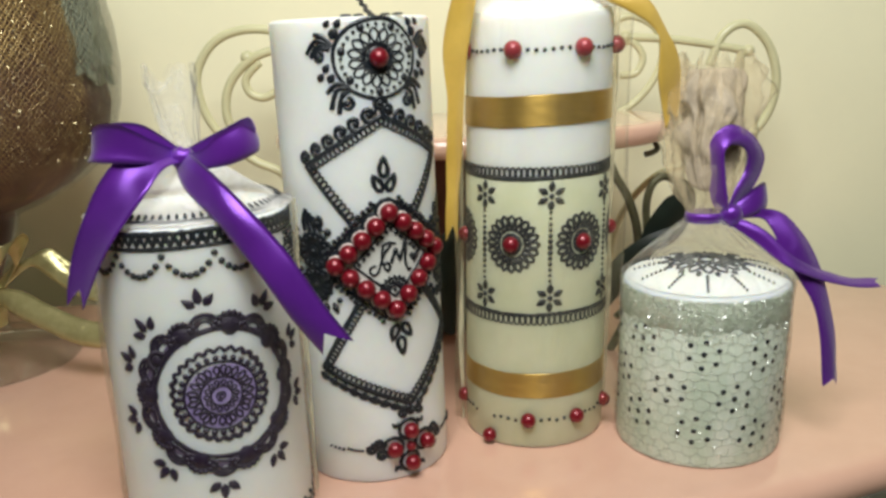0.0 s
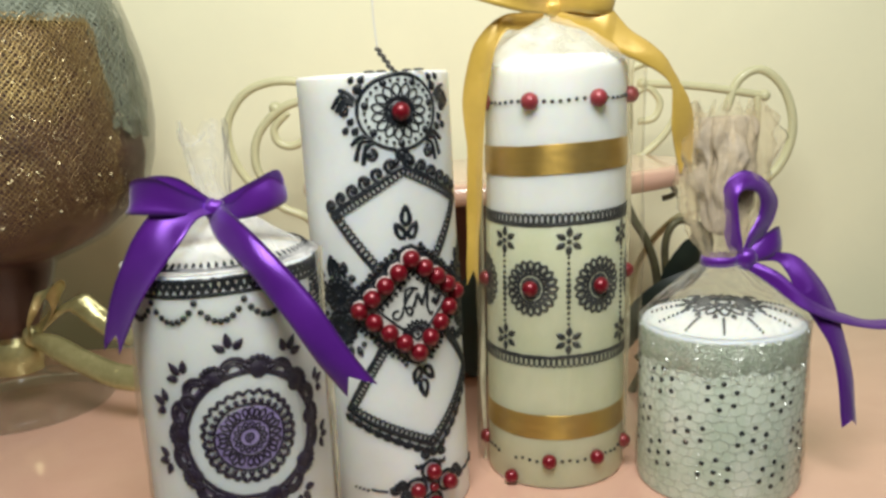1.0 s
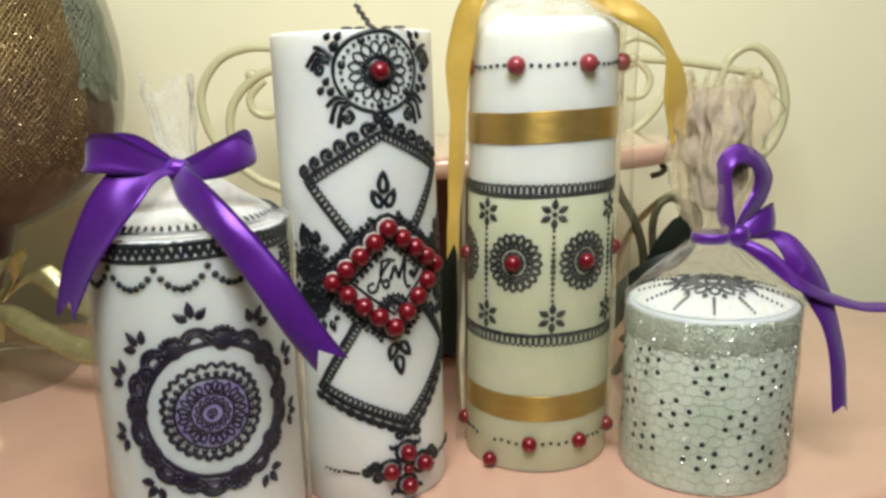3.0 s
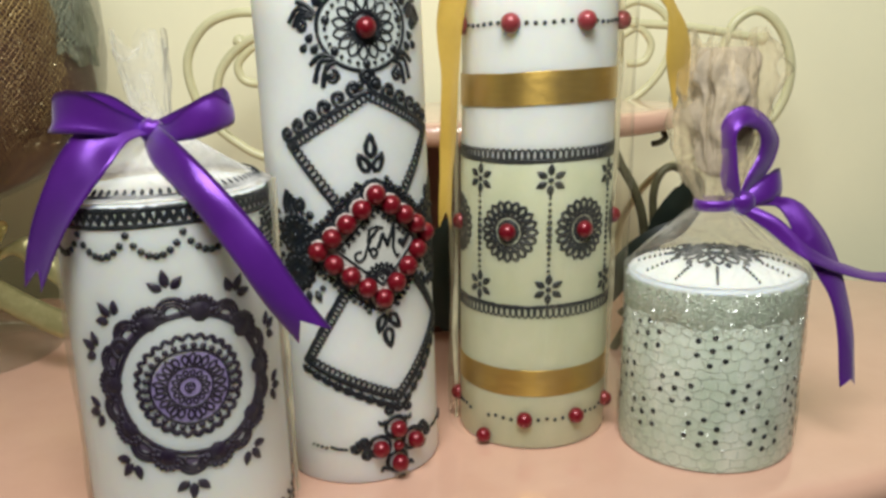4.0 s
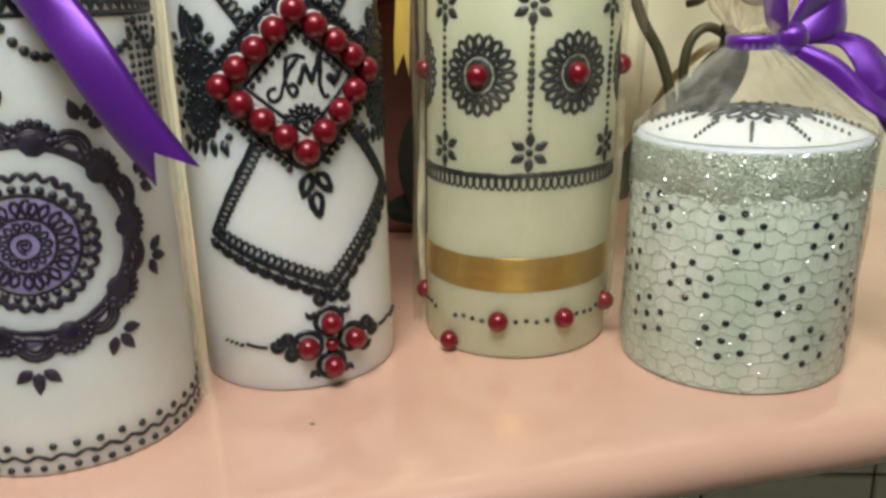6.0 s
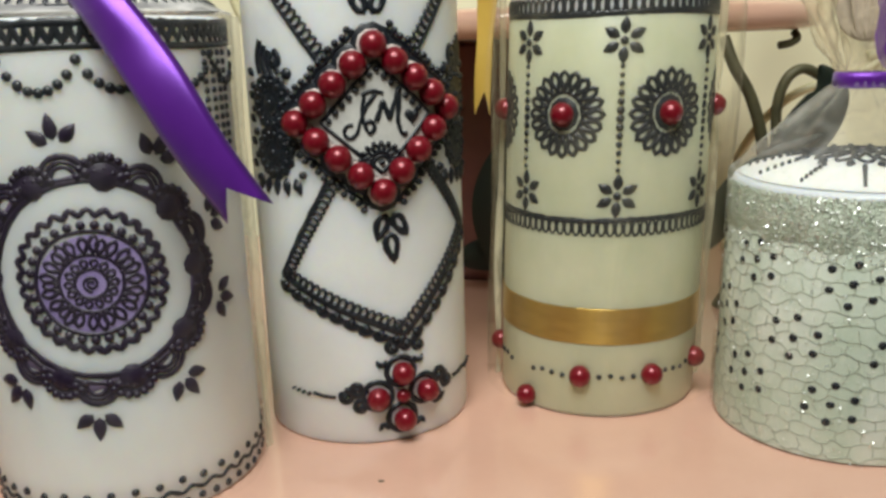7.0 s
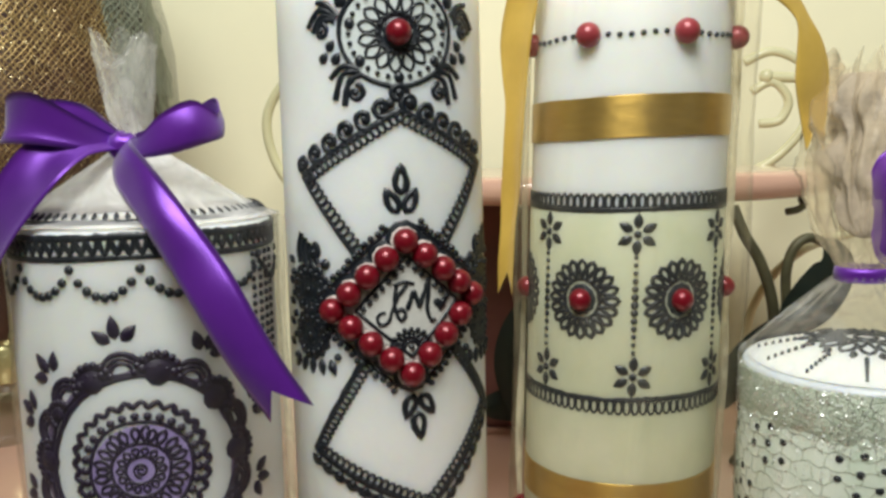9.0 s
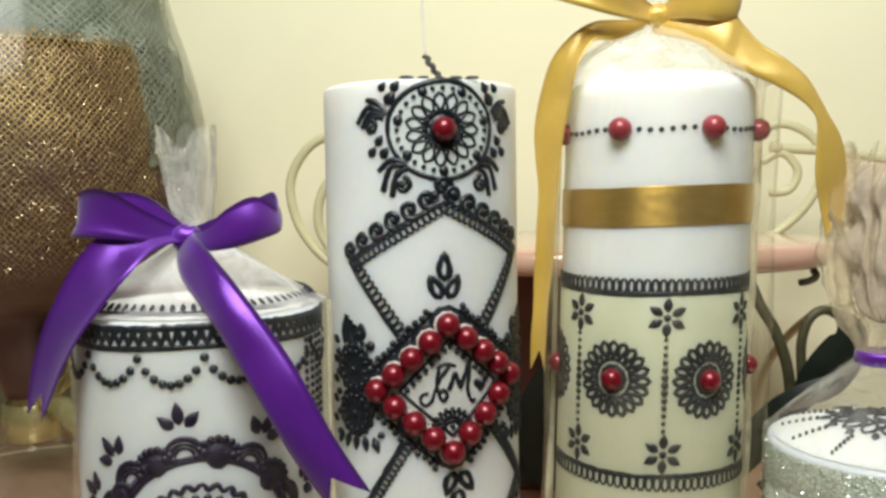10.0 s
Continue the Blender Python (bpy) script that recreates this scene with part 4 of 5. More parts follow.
for sx in (-1, 1):

    def at(x, z):
        return (RX - sx * x * 1.05, RZ + 1.08 * z)

    fronds = (((-20, 5.6), (-24, 9.4), (-28, 10.4)), ((-20.5, 5.2), (-27, 8.0), (-32.0, 2.6)), ((-21, 4.6), (-26, 6.0), (-30, 1.0)), ((-21, 4.0), (-25, 4.6), (-28, 1.4)),
              ((-13, -11.5), (-18.5, -10.2), (-23.5, -14)), ((-13, -12), (-19, -13), (-22, -21)), ((-12.5, -13), (-16.8, -15.5), (-18.6, -23)))
    for row in fronds:
        Paint(B.side, 0.0008, 1.6).stroke(spline([at(*q) for q in row], 6), 1.5).part("frond", PAINT, c)
    for x, z, r in ((-26.4, 1.2, 2.1), (-14.6, -18.8, 2.4)):
        Paint(B.side, 0.0008, 1.5).curl(*at(x, z), r * 1.3, 90, 1.2, sx, 1.3).part("curl", PAINT, c)
    for x, z, r in ((-24.5, -3.2, 1.7), (-27.2, -7.0, 1.7), (-22.6, -7.4, 1.8), (-20.5, 11.2, 2.2), (-22.8, 15.0, 1.5), (-18.2, 15.0, 1.7)):
        Paint(B.side, 0.0008).leaf(*at(x, z - r * 1.3), r * 3.0, r * 2.2, 90 + sx * 35).part("small_leaf", PAINT, c)
p = Paint(B.top(HB + 0.0003), 0.0008)
for s, a in ((6, 200), (12, 160), (20, 30), (27, -10), (16, 90)):
    t = s / 39.3
    p.leaf(36.0 * math.sin(t), -36.0 * math.cos(t), 6.0, 3.0, a)
p.part("rim_leaves", PAINT, c, "black leaves on the rim")
p = Paint(B.side, 0.0009, 1.75)
TOP, LFT, RGT, LLO, RLO = (16.2, 188.5), (-22.8, 165.5), (54.5, 168.8), (-1.0, 137.0), (33.0, 140.0)
p.chain(LFT, TOP, 3.3, -1, 0.62, 1.5).chain(TOP, RGT, 3.3, -1, 0.62, 1.5)
p.chain(LFT, LLO, 3.5, 1, 0.62, 1.3).chain(RLO, RGT, 3.5, 1, 0.62, 1.3)
for a, b, hand, cnt in ((LFT, TOP, 1, 6), (TOP, RGT, 1, 6)):
    a, b = np.array(a), np.array(b)
    t = (b - a) / np.linalg.norm(b - a)
    nor = np.array((-t[1], t[0]))
    for k in range(cnt):
        q = a + (b - a) * (k + 0.35) / cnt + nor * 3.7
        p.curl(q[0], q[1], 3.6 + 0.4 * math.sin(math.pi * k / cnt), math.degrees(math.atan2(nor[1], nor[0])) - 150, 1.2, -1, 1.3)
p.curl(16.0, 194.0, 3.4, 0, 1.3, 1, 1.4).dot(13.0, 190.6, 1.8).dot(20.0, 191.0, 1.8)
p.part("upper_diamond", PAINT, c, "upper black diamond of looped chain and curls")
p = Paint(B.side, 0.0009, 1.75)
L2, B2, R2, TL, TR = (-22.0, 63.0), (24.0, 41.0), (58.5, 76.0), (0.0, 98.0), (36.0, 103.0)
p.chain(TL, L2, 3.2, 1, 0.62, 1.5).chain(L2, B2, 3.4, 1, 0.62, 1.7).chain(B2, R2, 3.4, 1, 0.62, 1.7).chain(R2, TR, 2.6, 1, 0.7, 1.9)
for a, b, cnt in ((L2, B2, 9), (B2, R2, 8)):
    a, b = np.array(a), np.array(b)
    t = (b - a) / np.linalg.norm(b - a)
    nor = np.array((t[1], -t[0]))
    for k in range(cnt):
        q = a + (b - a) * (k + 0.5) / cnt + nor * 2.2
        p.stroke([q + t * 2.6 * math.cos(x) + nor * 2.6 * math.sin(x) for x in np.linspace(0, math.pi, 9)], 1.5)
        p.dot(q[0] + nor[0] * 0.4, q[1] + nor[1] * 0.4, 1.3)
for d in (-5, 0, 5):
    p.curl(24 + d, 37.5 - abs(d) * 0.2, 2.6, 90, 1.1, 1, 1.3)
p.part("lower_diamond", PAINT, c, "lower black diamond of looped chain and scallops")
for s, z, a in ((16.0, 157.0, 90), (20.0, 80.5, -84)):
    q = Paint(B.side, 0.0008, 1.7)
    up = 1 if a > 0 else -1
    q.petal(s, z + 2.4 * up, 9.4, 4.2, a, 1.45, 0.66)
    for d in (-27, 27):
        q.petal(s + (1.6 if d < 0 else -1.6) * up, z - 4.2 * up, 8.4, 3.8, a + d, 1.45, 0.66)
    q.part("flame_leaf", PAINT, c, "three open black leaves")
# pearl plaque
CX, CZ = 17.0, 118.6
corners = [np.array(k) for k in ((16.6, 142.4), (43.4, 120.4), (17.8, 93.8), (-9.6, 117.4))]
p = Paint(B.side, 0.0011)
rim = []
for i in range(4):
    a, b = corners[i], corners[(i + 1) % 4]
    for k in range(4):
        rim.append(a + (b - a) * k / 4)
verts, faces = [], []
for q in rim:
    Paint(B.side, 0.0006).dot(q[0], q[1], 7.6).part("scallop", PAINT, c)
    Paint(B.side, 0.0011).dot(q[0], q[1], 6.6, 0, 0.9).part("pearl_seat", SEAT, c)
mid_ = np.mean(corners, axis=0)
verts = [B.side(*(((corners[0] * (1 - u) + corners[1] * u) * (1 - w) + (corners[3] * (1 - u) + corners[2] * u) * w - mid_) * 0.84 + mid_), 0.0012) for u in np.linspace(0, 1, 13) for w in np.linspace(0, 1, 13)]
part("plaque", verts, [(13 * i + k, 13 * i + k + 1, 13 * i + k + 14, 13 * i + k + 13) for i in range(12) for k in range(12)], PLAQUE, c, "smooth pale grey wax plaque")
raised = lambda s_, z_, h=0.0: B.side(s_, z_, h + 0.0012)
p = Paint(raised, 0.0007, 1.3)
inner = [np.array(k) for k in ((17.0, 137.0), (36.4, 119.2), (18.0, 100.0), (-1.4, 117.4))]
for i in range(4):
    a, b = inner[i], inner[(i + 1) % 4]
    p.stroke([a + (b - a) * k / 10 for k in range(11)], 1.1)
    nor = np.array((CX, CZ)) - (a + b) / 2
    nor = nor / np.linalg.norm(nor)
    if i in (0, 3):
        for k in range(7):
            q = a + (b - a) * (k + 0.7) / 8 + nor * 1.7
            p.dot(q[0], q[1], 1.15)
p.part("plaque_frame", PAINT, c, "black diamond line with small dots")
p = Paint(B.side, 0.0008, 1.4)
for i in range(4):
    a, b = corners[i], corners[(i + 1) % 4]
    t = (b - a) / np.linalg.norm(b - a)
    nor = (a + b) / 2 - np.array((CX, CZ))
    nor = nor / np.linalg.norm(nor)
    for k in range(13):
        q = a + (b - a) * (k + 0.0) / 12.5 + nor * (8.6 + 0.5 * math.cos(k * math.pi / 1.56))
        p.dot(q[0], q[1], 1.3)
    p.stroke([a + (b - a) * k / 20 + nor * (7.0 + 0.4 * math.cos(k * 1.25)) for k in range(21)], 0.9)
p.part("plaque_dots", PAINT, c, "black dotted outline round the pearl diamond")
p = Paint(raised, 0.0007, 1.3)
for row, w in ((((12.4, 126.0), (15.4, 127.4), (19.4, 126.6)), 1.0),
               (((16.9, 126.4), (13.8, 122.4), (11.8, 117.8), (10.3, 113.4), (7.9, 112.1), (6.2, 113.7), (7.2, 116.2), (9.2, 116.6)), 1.1),
               (((13.3, 125.9), (12.3, 120.4), (13.3, 115.2), (14.8, 113.5), (16.2, 115.4), (14.8, 117.6), (13.0, 116.7)), 1.1),
               (((16.9, 117.4), (18.4, 121.5), (19.1, 124.0), (20.5, 120.2), (21.3, 118.1), (23.0, 123.1), (24.9, 127.3), (24.5, 121.4), (24.2, 116.8), (25.6, 112.6), (27.1, 113.2)), 1.4)):
    p.stroke(spline(row, 5), w)
p.part("monogram", PAINT, c, "two hand-drawn script letters in black")
p = Paint(raised, 0.0007)
p.fill([(29.4 + 0.20 * 16 * math.sin(t) ** 3 * 0.95, 118.4 + 0.2 * (13 * math.cos(t) - 5 * math.cos(2 * t) - 2 * math.cos(3 * t) - math.cos(4 * t))) for t in np.linspace(0, 2 * math.pi, 22, False)])
p.part("heart", PAINT, c, "small black heart")
p = Paint(raised, 0.0007, 1.3)
for a in range(10, 171, 20):
    p.petal(18.0 + 3.0 * math.cos(radians(a)), 103.4 + 3.0 * math.sin(radians(a)), 3.6, 1.8, a, 0.9)
    p.dot(18.0 + 7.2 * math.cos(radians(a)), 103.4 + 6.8 * math.sin(radians(a)), 0.9)
p.stroke([(18 + 2.6 * math.cos(t), 103.2 + 2.6 * math.sin(t)) for t in np.linspace(0, math.pi, 9)], 1.2).dot(18.0, 103.6, 1.2)
p.part("half_flower", PAINT, c, "black half flower")
for q in rim:
    pearl(B, q[0], q[1], 4.6, PEARL, c, 0.4)
pearl(B, RX, RZ, 4.5, PEARL, c, 0.55)
for side, s0 in ((-1, -22.0), (1, 55.0)):
    p = Paint(B.side, 0.0009, 1.75)
    for zc, r in ((124.0, 9.5), (107.0, 9.0)):
        Paint(B.side, 0.0005).dot(s0, zc, r * 0.92).part("flower_ground", PAINT, c)
        p.ring(s0, zc, r * 0.45, r * 0.45, 1.4).ring(s0, zc, r * 0.2, r * 0.2, 1.4).dot(s0, zc, 1.2)
        for k in range(14):
            a = 360 * k / 14
            p.petal(s0 + r * 0.5 * math.cos(radians(a)), zc + r * 0.5 * math.sin(radians(a)), r * 0.5, 3.2, a, 1.3)
            p.dot(s0 + r * 0.75 * math.cos(radians(a)), zc + r * 0.75 * math.sin(radians(a)), 0.9)
    for k in range(5):
        p.leaf(s0 + side * (9.5 + 0.6 * k), 133.0 - 8.0 * k, 5.4, 3.0, 90 - side * 60).dot(s0 + side * 10.0, 129.6 - 8.0 * k, 1.6)
    for k in range(4):
        p.stroke(spline([(s0 + side * (5 - 3.4 * k), 133.5), (s0 + side * (6.0 - 2.8 * k), 139.0), (s0 + side * (3.5 - 2.2 * k), 145.0 - 1.6 * k)], 5), 1.6)
    p.curl(s0 - side * 3.2, 138.0, 2.8, 90, 1.2, side, 1.4).dot(s0 - side * 8.5, 133.6, 2.2)
    for k in range(5):
        p.leaf(s0 - side * (9 - 4.2 * k), 98.5, 7.0, 3.6, -90 - side * (20 - 12 * k))
    p.dot(s0 - side * 10.0, 95.5, 1.9).dot(s0 - side * 12.5, 99.5, 1.6)
    p.part("side_flower", PAINT, c, "dense black relief flower spray")
FX, FZ = 21.5, 18.4
p = Paint(B.side, 0.0009, 1.75)
for dx, dz in ((0, 9.0), (0, -9.0), (-8.8, 0.4), (9.0, 0.4)):
    p.ring(FX + dx, FZ + dz, 5.3, 5.3, 1.3)
for sx in (-1, 1):
    p.curl(FX + sx * 16.0, FZ + 3.4, 3.0, 0, 1.2, sx, 1.5).curl(FX + sx * 15.0, FZ - 3.6, 3.0, 0, 1.2, -sx, 1.5).curl(FX + sx * 20.6, FZ + 0.4, 3.0, 90, 1.2, sx, 1.5)
    for d, a in ((12.5, 120), (12.5, 60), (-12.0, -120), (-12.0, -60)):
        p.leaf(FX + sx * 7.0, FZ + d * 0.85, 4.0, 2.2, a if sx < 0 else a)
    p.stroke([(FX + sx * 24.0, FZ), (FX + sx * 29, FZ + 0.2), (FX + sx * 33, FZ + 1.0)], 0.9)
    for k in range(4):
        p.dot(FX + sx * (35.0 + 2.4 * k), FZ + 0.4 + 0.3 * k, 0.9 - 0.1 * k)
p.part("curl_frame", PAINT, c, "black curls and leaves round the pearl flower")
for dx, dz in ((0, 9.0), (0, -9.0), (-8.8, 0.4), (9.0, 0.4)):
    pearl(B, FX + dx, FZ + dz, 4.2, PEARL, c)
pearl(B, FX, FZ, 2.6, PEARL, c)

# ---- tall candle with gold bands and gold bow ----
C = Pillar(0.0447, 0.4659, 0.0394, 0.0306, 0.014)
HC = 0.238
c = thing("gold_banded_candle", (C.x, C.y, 0.0), "tall white pillar candle with gold ribbon bands and gold bow", "candle", "decorated candles on the stand")
C.body(HC, 0.009, name="body", mat=WAX, parent=c, label="white wax body")
# lower section: ivory tint and painted-in shade, up to the upper border
v, f = lathe([(C.r - 0.001, 0.0003), (C.r - 0.0003, 0.0008), (C.r + 0.0003, 0.002), (C.r + 0.0003, 0.05), (C.r + 0.0003, 0.10), (C.r + 0.0003, 0.1495), (C.r - 0.0002, 0.1502)], 96)
part("shaded_ivory_section", [(x + C.lx * z, y + C.ly * z, z) for x, y, z in v], f, IVORY_SHADED, c, "lower section of the wax, ivory tint with painted shade")
part("upper_gold_band", *C.band(176.6, 192.4, 0.02), GOLD_BAND, c, "wide gold satin ribbon band")
part("lower_gold_band", *C.band(29.8, 43.9, 0.0), GOLD_BAND, c, "wide gold satin ribbon band")
full = [(s, 0.35 * math.sin(s * 0.09)) for s in np.linspace(-123.5, 123.5, 160)]
for z, up, name in ((150.2, 1, "upper_border"), (77.4, -1, "lower_border")):
    p = Paint(C.side, 0.0007, 1.4)
    p.stroke([(s, z + d) for s, d in full], 2.0)
    for k in range(80):
        s = -123.5 + 247 * (k + 0.5) / 80
        p.stroke([(s + 1.25 * math.cos(t), z + up * 3.0 + 2.8 * math.sin(t)) for t in np.linspace(0, 2 * math.pi, 10, False)], 0.95, True, 0.05)
    p.part(name, PAINT, c, "black border of small loops")
for k in range(-3, 4):
    for z in (141.0, 86.4):
        s = 3.4 + 37.3 * k
        p = Paint(C.side, 0.0007, 1.4)
        for a in range(0, 360, 60):
            p.leaf(s + 1.5 * math.cos(radians(a + 28)), z + 1.5 * math.sin(radians(a + 28)), 7.2, 4.2, a + 28, 0.85)
        p.dot(s, z, 1.7)
        p.part("flower", PAINT, c)
    p = Paint(C.side, 0.0007, 1.4)
    for i in range(13):
        z = 132.4 - 3.05 * i
        p.dot(3.2 + 37.3 * k, z, 0.95 + 0.75 * math.exp(-((z - 114) / 10) ** 2))
    p.part("dotted_column", PAINT, c)
    s, z = -17.2 + 38.4 * k, 115.6
    p = Paint(C.side, 0.0008, 1.4)
    p.weight = 2.0
    p.dot(s, z, 6.6, 7.2).ring(s, z, 7.3, 8.0, 1.1)
    for i in range(20):
        a = 360 * i / 20
        p.petal(s + 7.0 * math.cos(radians(a)), z + 7.6 * math.sin(radians(a)), 7.6, 3.2, a, 1.15, 1.9)
    p.part("medallion", PAINT, c, "black petalled medallion round a red pearl")
    pearl(C, s, z, 4.4, PEARL, c, 0.72)
p = Paint(C.side, 0.0007, 1.4)
for k in range(7):
    s0 = -16.9 + 35.4 * (k - 3)
    for i in range(6):
        p.dot(s0 + 35.4 * (0.2 + 0.6 * i / 5), 214.8 - 0.4 * math.sin(i), 1.15)
    if k < 6:
        pearl(C, s0, 215.0, 4.7, PEARL_HAZED, c, 0.66)
p.part("dotted_line", PAINT, c, "row of black dots between the pearls")
p = Paint(C.side, 0.0007, 1.4)
for k in range(-4, 5):
    s0 = -7.0 + 27.0 * k
    for i in range(4):
        p.dot(s0 + 27.0 * (0.26 + 0.48 * i / 3), 16.9 + 0.5 * math.sin(2.1 * i + k), 1.15)
    if k != -1:
        pearl(C, s0, 17.2, 4.2, PEARL, c, 0.68)
p.part("dotted_line", PAINT, c, "row of black dots between the pearls")
pearl(C, -29.0, 5.2, 4.0, PEARL, c, 0.5)
KC = (0.0065, 0.0, 0.2615)
wrap(C, HC - 0.004, KC, 0.006, [(0.006, 0.2615), (0.008, 0.27), (0.012, 0.285), (0.015, 0.30)], FILM_WARM, FILM_SOFT, c, lobe=1.5, gap=0.0016, wide=0.005, swell=0.6)
film_seam(C, -1.62, HC, 0.0036, c)
film_seam(C, 1.72, HC, 0.0058, c)
bow_of((KC[0] - 0.001, KC[1] - 0.009, KC[2] + 0.001), GOLD, c, "glossy gold satin bow with long tails",
       [local(C, [(0.050, 0.457, 0.263, 0, 0, 0.003), (0.036, 0.443, 0.266, 0.001, 0, 0.006), (0.022, 0.437, 0.2715, 0.003, 0, 0.0075), (0.0085, 0.442, 0.277, 0.004, 0, 0.007), (0.017, 0.456, 0.279, 0.003, 0, 0.007), (0.034, 0.462, 0.270, 0, 0, 0.005), (0.050, 0.459, 0.263, 0, 0, 0.003)]),
        local(C, [(0.051, 0.457, 0.263, 0, 0, 0.003), (0.060, 0.448, 0.2655, 0, 0, 0.006), (0.071, 0.444, 0.266, 0.001, 0, 0.0085), (0.082, 0.450, 0.265, 0.002, 0, 0.0075), (0.073, 0.462, 0.268, 0, 0, 0.007), (0.051, 0.459, 0.263, 0, 0, 0.003)])],
       [local(C, [(0.0455, 0.457, 0.2595, 0.0011, 0.001, 0.0019), (0.0317, 0.450, 0.2565, -0.0006, 0.002, 0.0045), (0.0237, 0.4475, 0.2554, -0.001, 0.0025, 0.0040), (0.0172, 0.446, 0.2493, -0.0030, 0.003, 0.0040), (0.0124, 0.4455, 0.2415, -0.0052, 0.0035, 0.0027),
                  (0.0092, 0.4465, 0.2296, -0.0060, 0.0035, 0.002), (0.0062, 0.4475, 0.2158, -0.0060, 0.0035, 0.0012), (0.0054, 0.4485, 0.2040, -0.0052, 0.0035, 0.001), (0.0054, 0.4490, 0.190, -0.0042, 0.0035, 0), (0.0044, 0.449, 0.172, -0.0040, 0.003, 0), (0.0031, 0.449, 0.155, -0.0037, 0.003, 0), (0.0016, 0.4485, 0.136, -0.0031, 0.002, 0), (0.0004, 0.4485, 0.1145, -0.003, 0.002, 0)]),
        local(C, [(0.0484, 0.457, 0.2590, 0.0007, 0.001, 0.0029), (0.0569, 0.453, 0.2585, 0.0015, 0.002, 0.0054), (0.0677, 0.4485, 0.2569, 0.0022, 0.0025, 0.0077), (0.0759, 0.446, 0.2525, 0.0030, 0.003, 0.0098), (0.0812, 0.4465, 0.2476, 0.0030, 0.0035, 0.0086), (0.0874, 0.4465, 0.2428, 0.0028, 0.0035, 0.0064), (0.0969, 0.446, 0.2371, 0.0025, 0.003, 0.0054),
                  (0.1054, 0.447, 0.2305, 0.0022, 0.002, 0.0040), (0.1109, 0.4485, 0.2238, 0.0020, 0.0015, 0.0022), (0.1138, 0.449, 0.2185, 0.0024, 0.002, 0.0016), (0.1163, 0.4495, 0.2095, 0.0046, 0.0025, 0.0018), (0.1178, 0.451, 0.1975, 0.0064, 0.003, 0.0018), (0.1190, 0.453, 0.1850, 0.0056, 0.003, 0.0008), (0.1195, 0.454, 0.1700, 0.0035, 0.003, -0.0006)])])

# ---- short green glitter candle with purple bow ----
D = Pillar(0.1338, 0.4403, 0.0434, 0.0266, -0.0109)
HD = 0.0925
c = thing("glitter_candle", (D.x, D.y, 0.0), "short pale green glitter candle with netting and black dots, in cellophane", "candle", "decorated candles on the stand")
D.body(HD, 0.0025, name="body", mat=WAX, parent=c, label="white wax body")
DOME = 0.008


def crown(s_, z_, h=0.0):
    """On the domed top of the glitter candle: millimetres right and back from its middle."""
    rise = DOME * max(0.0, 1 - (math.hypot(s_, z_) / 41.0) ** 2)
    return (D.lx * HD + s_ / 1000, D.ly * HD + z_ / 1000, HD + rise + 0.0004 + h)


v, f = lathe([(0.041 * (1 - k / 10) + 0.0003, 0.0) for k in range(11)], 64)
part("domed_top", [crown(x * 1000, y * 1000, -0.0001) for x, y, z in v], f, WAX, c, "slightly domed white wax top")
v, f = lathe([(D.r + 0.0002, 0.0008), (D.r + 0.0004, 0.002), (D.r + 0.0004, 0.04), (D.r + 0.0004, 0.0785), (D.r + 0.0002, 0.079)], 96)
part("green_wrap", [(x + D.lx * z, y + D.ly * z, z) for x, y, z in v], f, WAX_GREEN, c, "pale sea-green marbled coating")
v, f = lathe([(D.r + 0.0003, 0.0765), (D.r + 0.0007, 0.0775), (D.r + 0.0007, 0.089), (D.r + 0.0003, 0.0905)], 96, lambda a, r, z: r + (0.0 if z > 0.08 else 0.0002 * math.sin(31 * a)))
v = [(x, y, z if z > 0.08 else z - 0.002 + 0.006 * noise.noise(Vector((x * 160, y * 160, 2.0)))) for x, y, z in v]
part("glitter_band", [(x + D.lx * z, y + D.ly * z, z) for x, y, z in v], f, GLITTER_BAND, c, "grey-green glitter band below the rim")
p = Paint(D.side, 0.0007)
cols, rows_ = 36, 15
for r in range(rows_):
    z = 2.5 + 5.1 * r
    pts = []
    for k in range(cols * 6 + 1):
        u = k / 6
        tri = abs(((u + 0.5 * (r % 2)) % 1.0) - 0.5) * 2
        s = -136.3 + 272.6 * k / (cols * 6)
        pts.append((s + 2.6 * noise.noise(Vector((s * 0.2, z, 0))), z + 2.3 * (min(max(tri, 0.25), 0.75) - 0.5) + 2.6 * noise.noise(Vector((s * 0.12, z * 0.3, 4)))))
    p.stroke(pts, 0.5, shake=0.3)
    for k in range(cols):
        s = -136.3 + 272.6 * (k + 0.5 * (r % 2)) / cols
        if r < rows_ - 1:
            p.stroke([(s, z + 0.5), (s + 0.8 * noise.noise(Vector((s, z, 1))), z + 2.4), (s + 1.5 * noise.noise(Vector((s, z, 2))), z + 4.6)], 0.45, shake=1.5)
p.part("net", NETLINE, c, "fine grey hexagonal netting")
p = Paint(D.side, 0.0009)
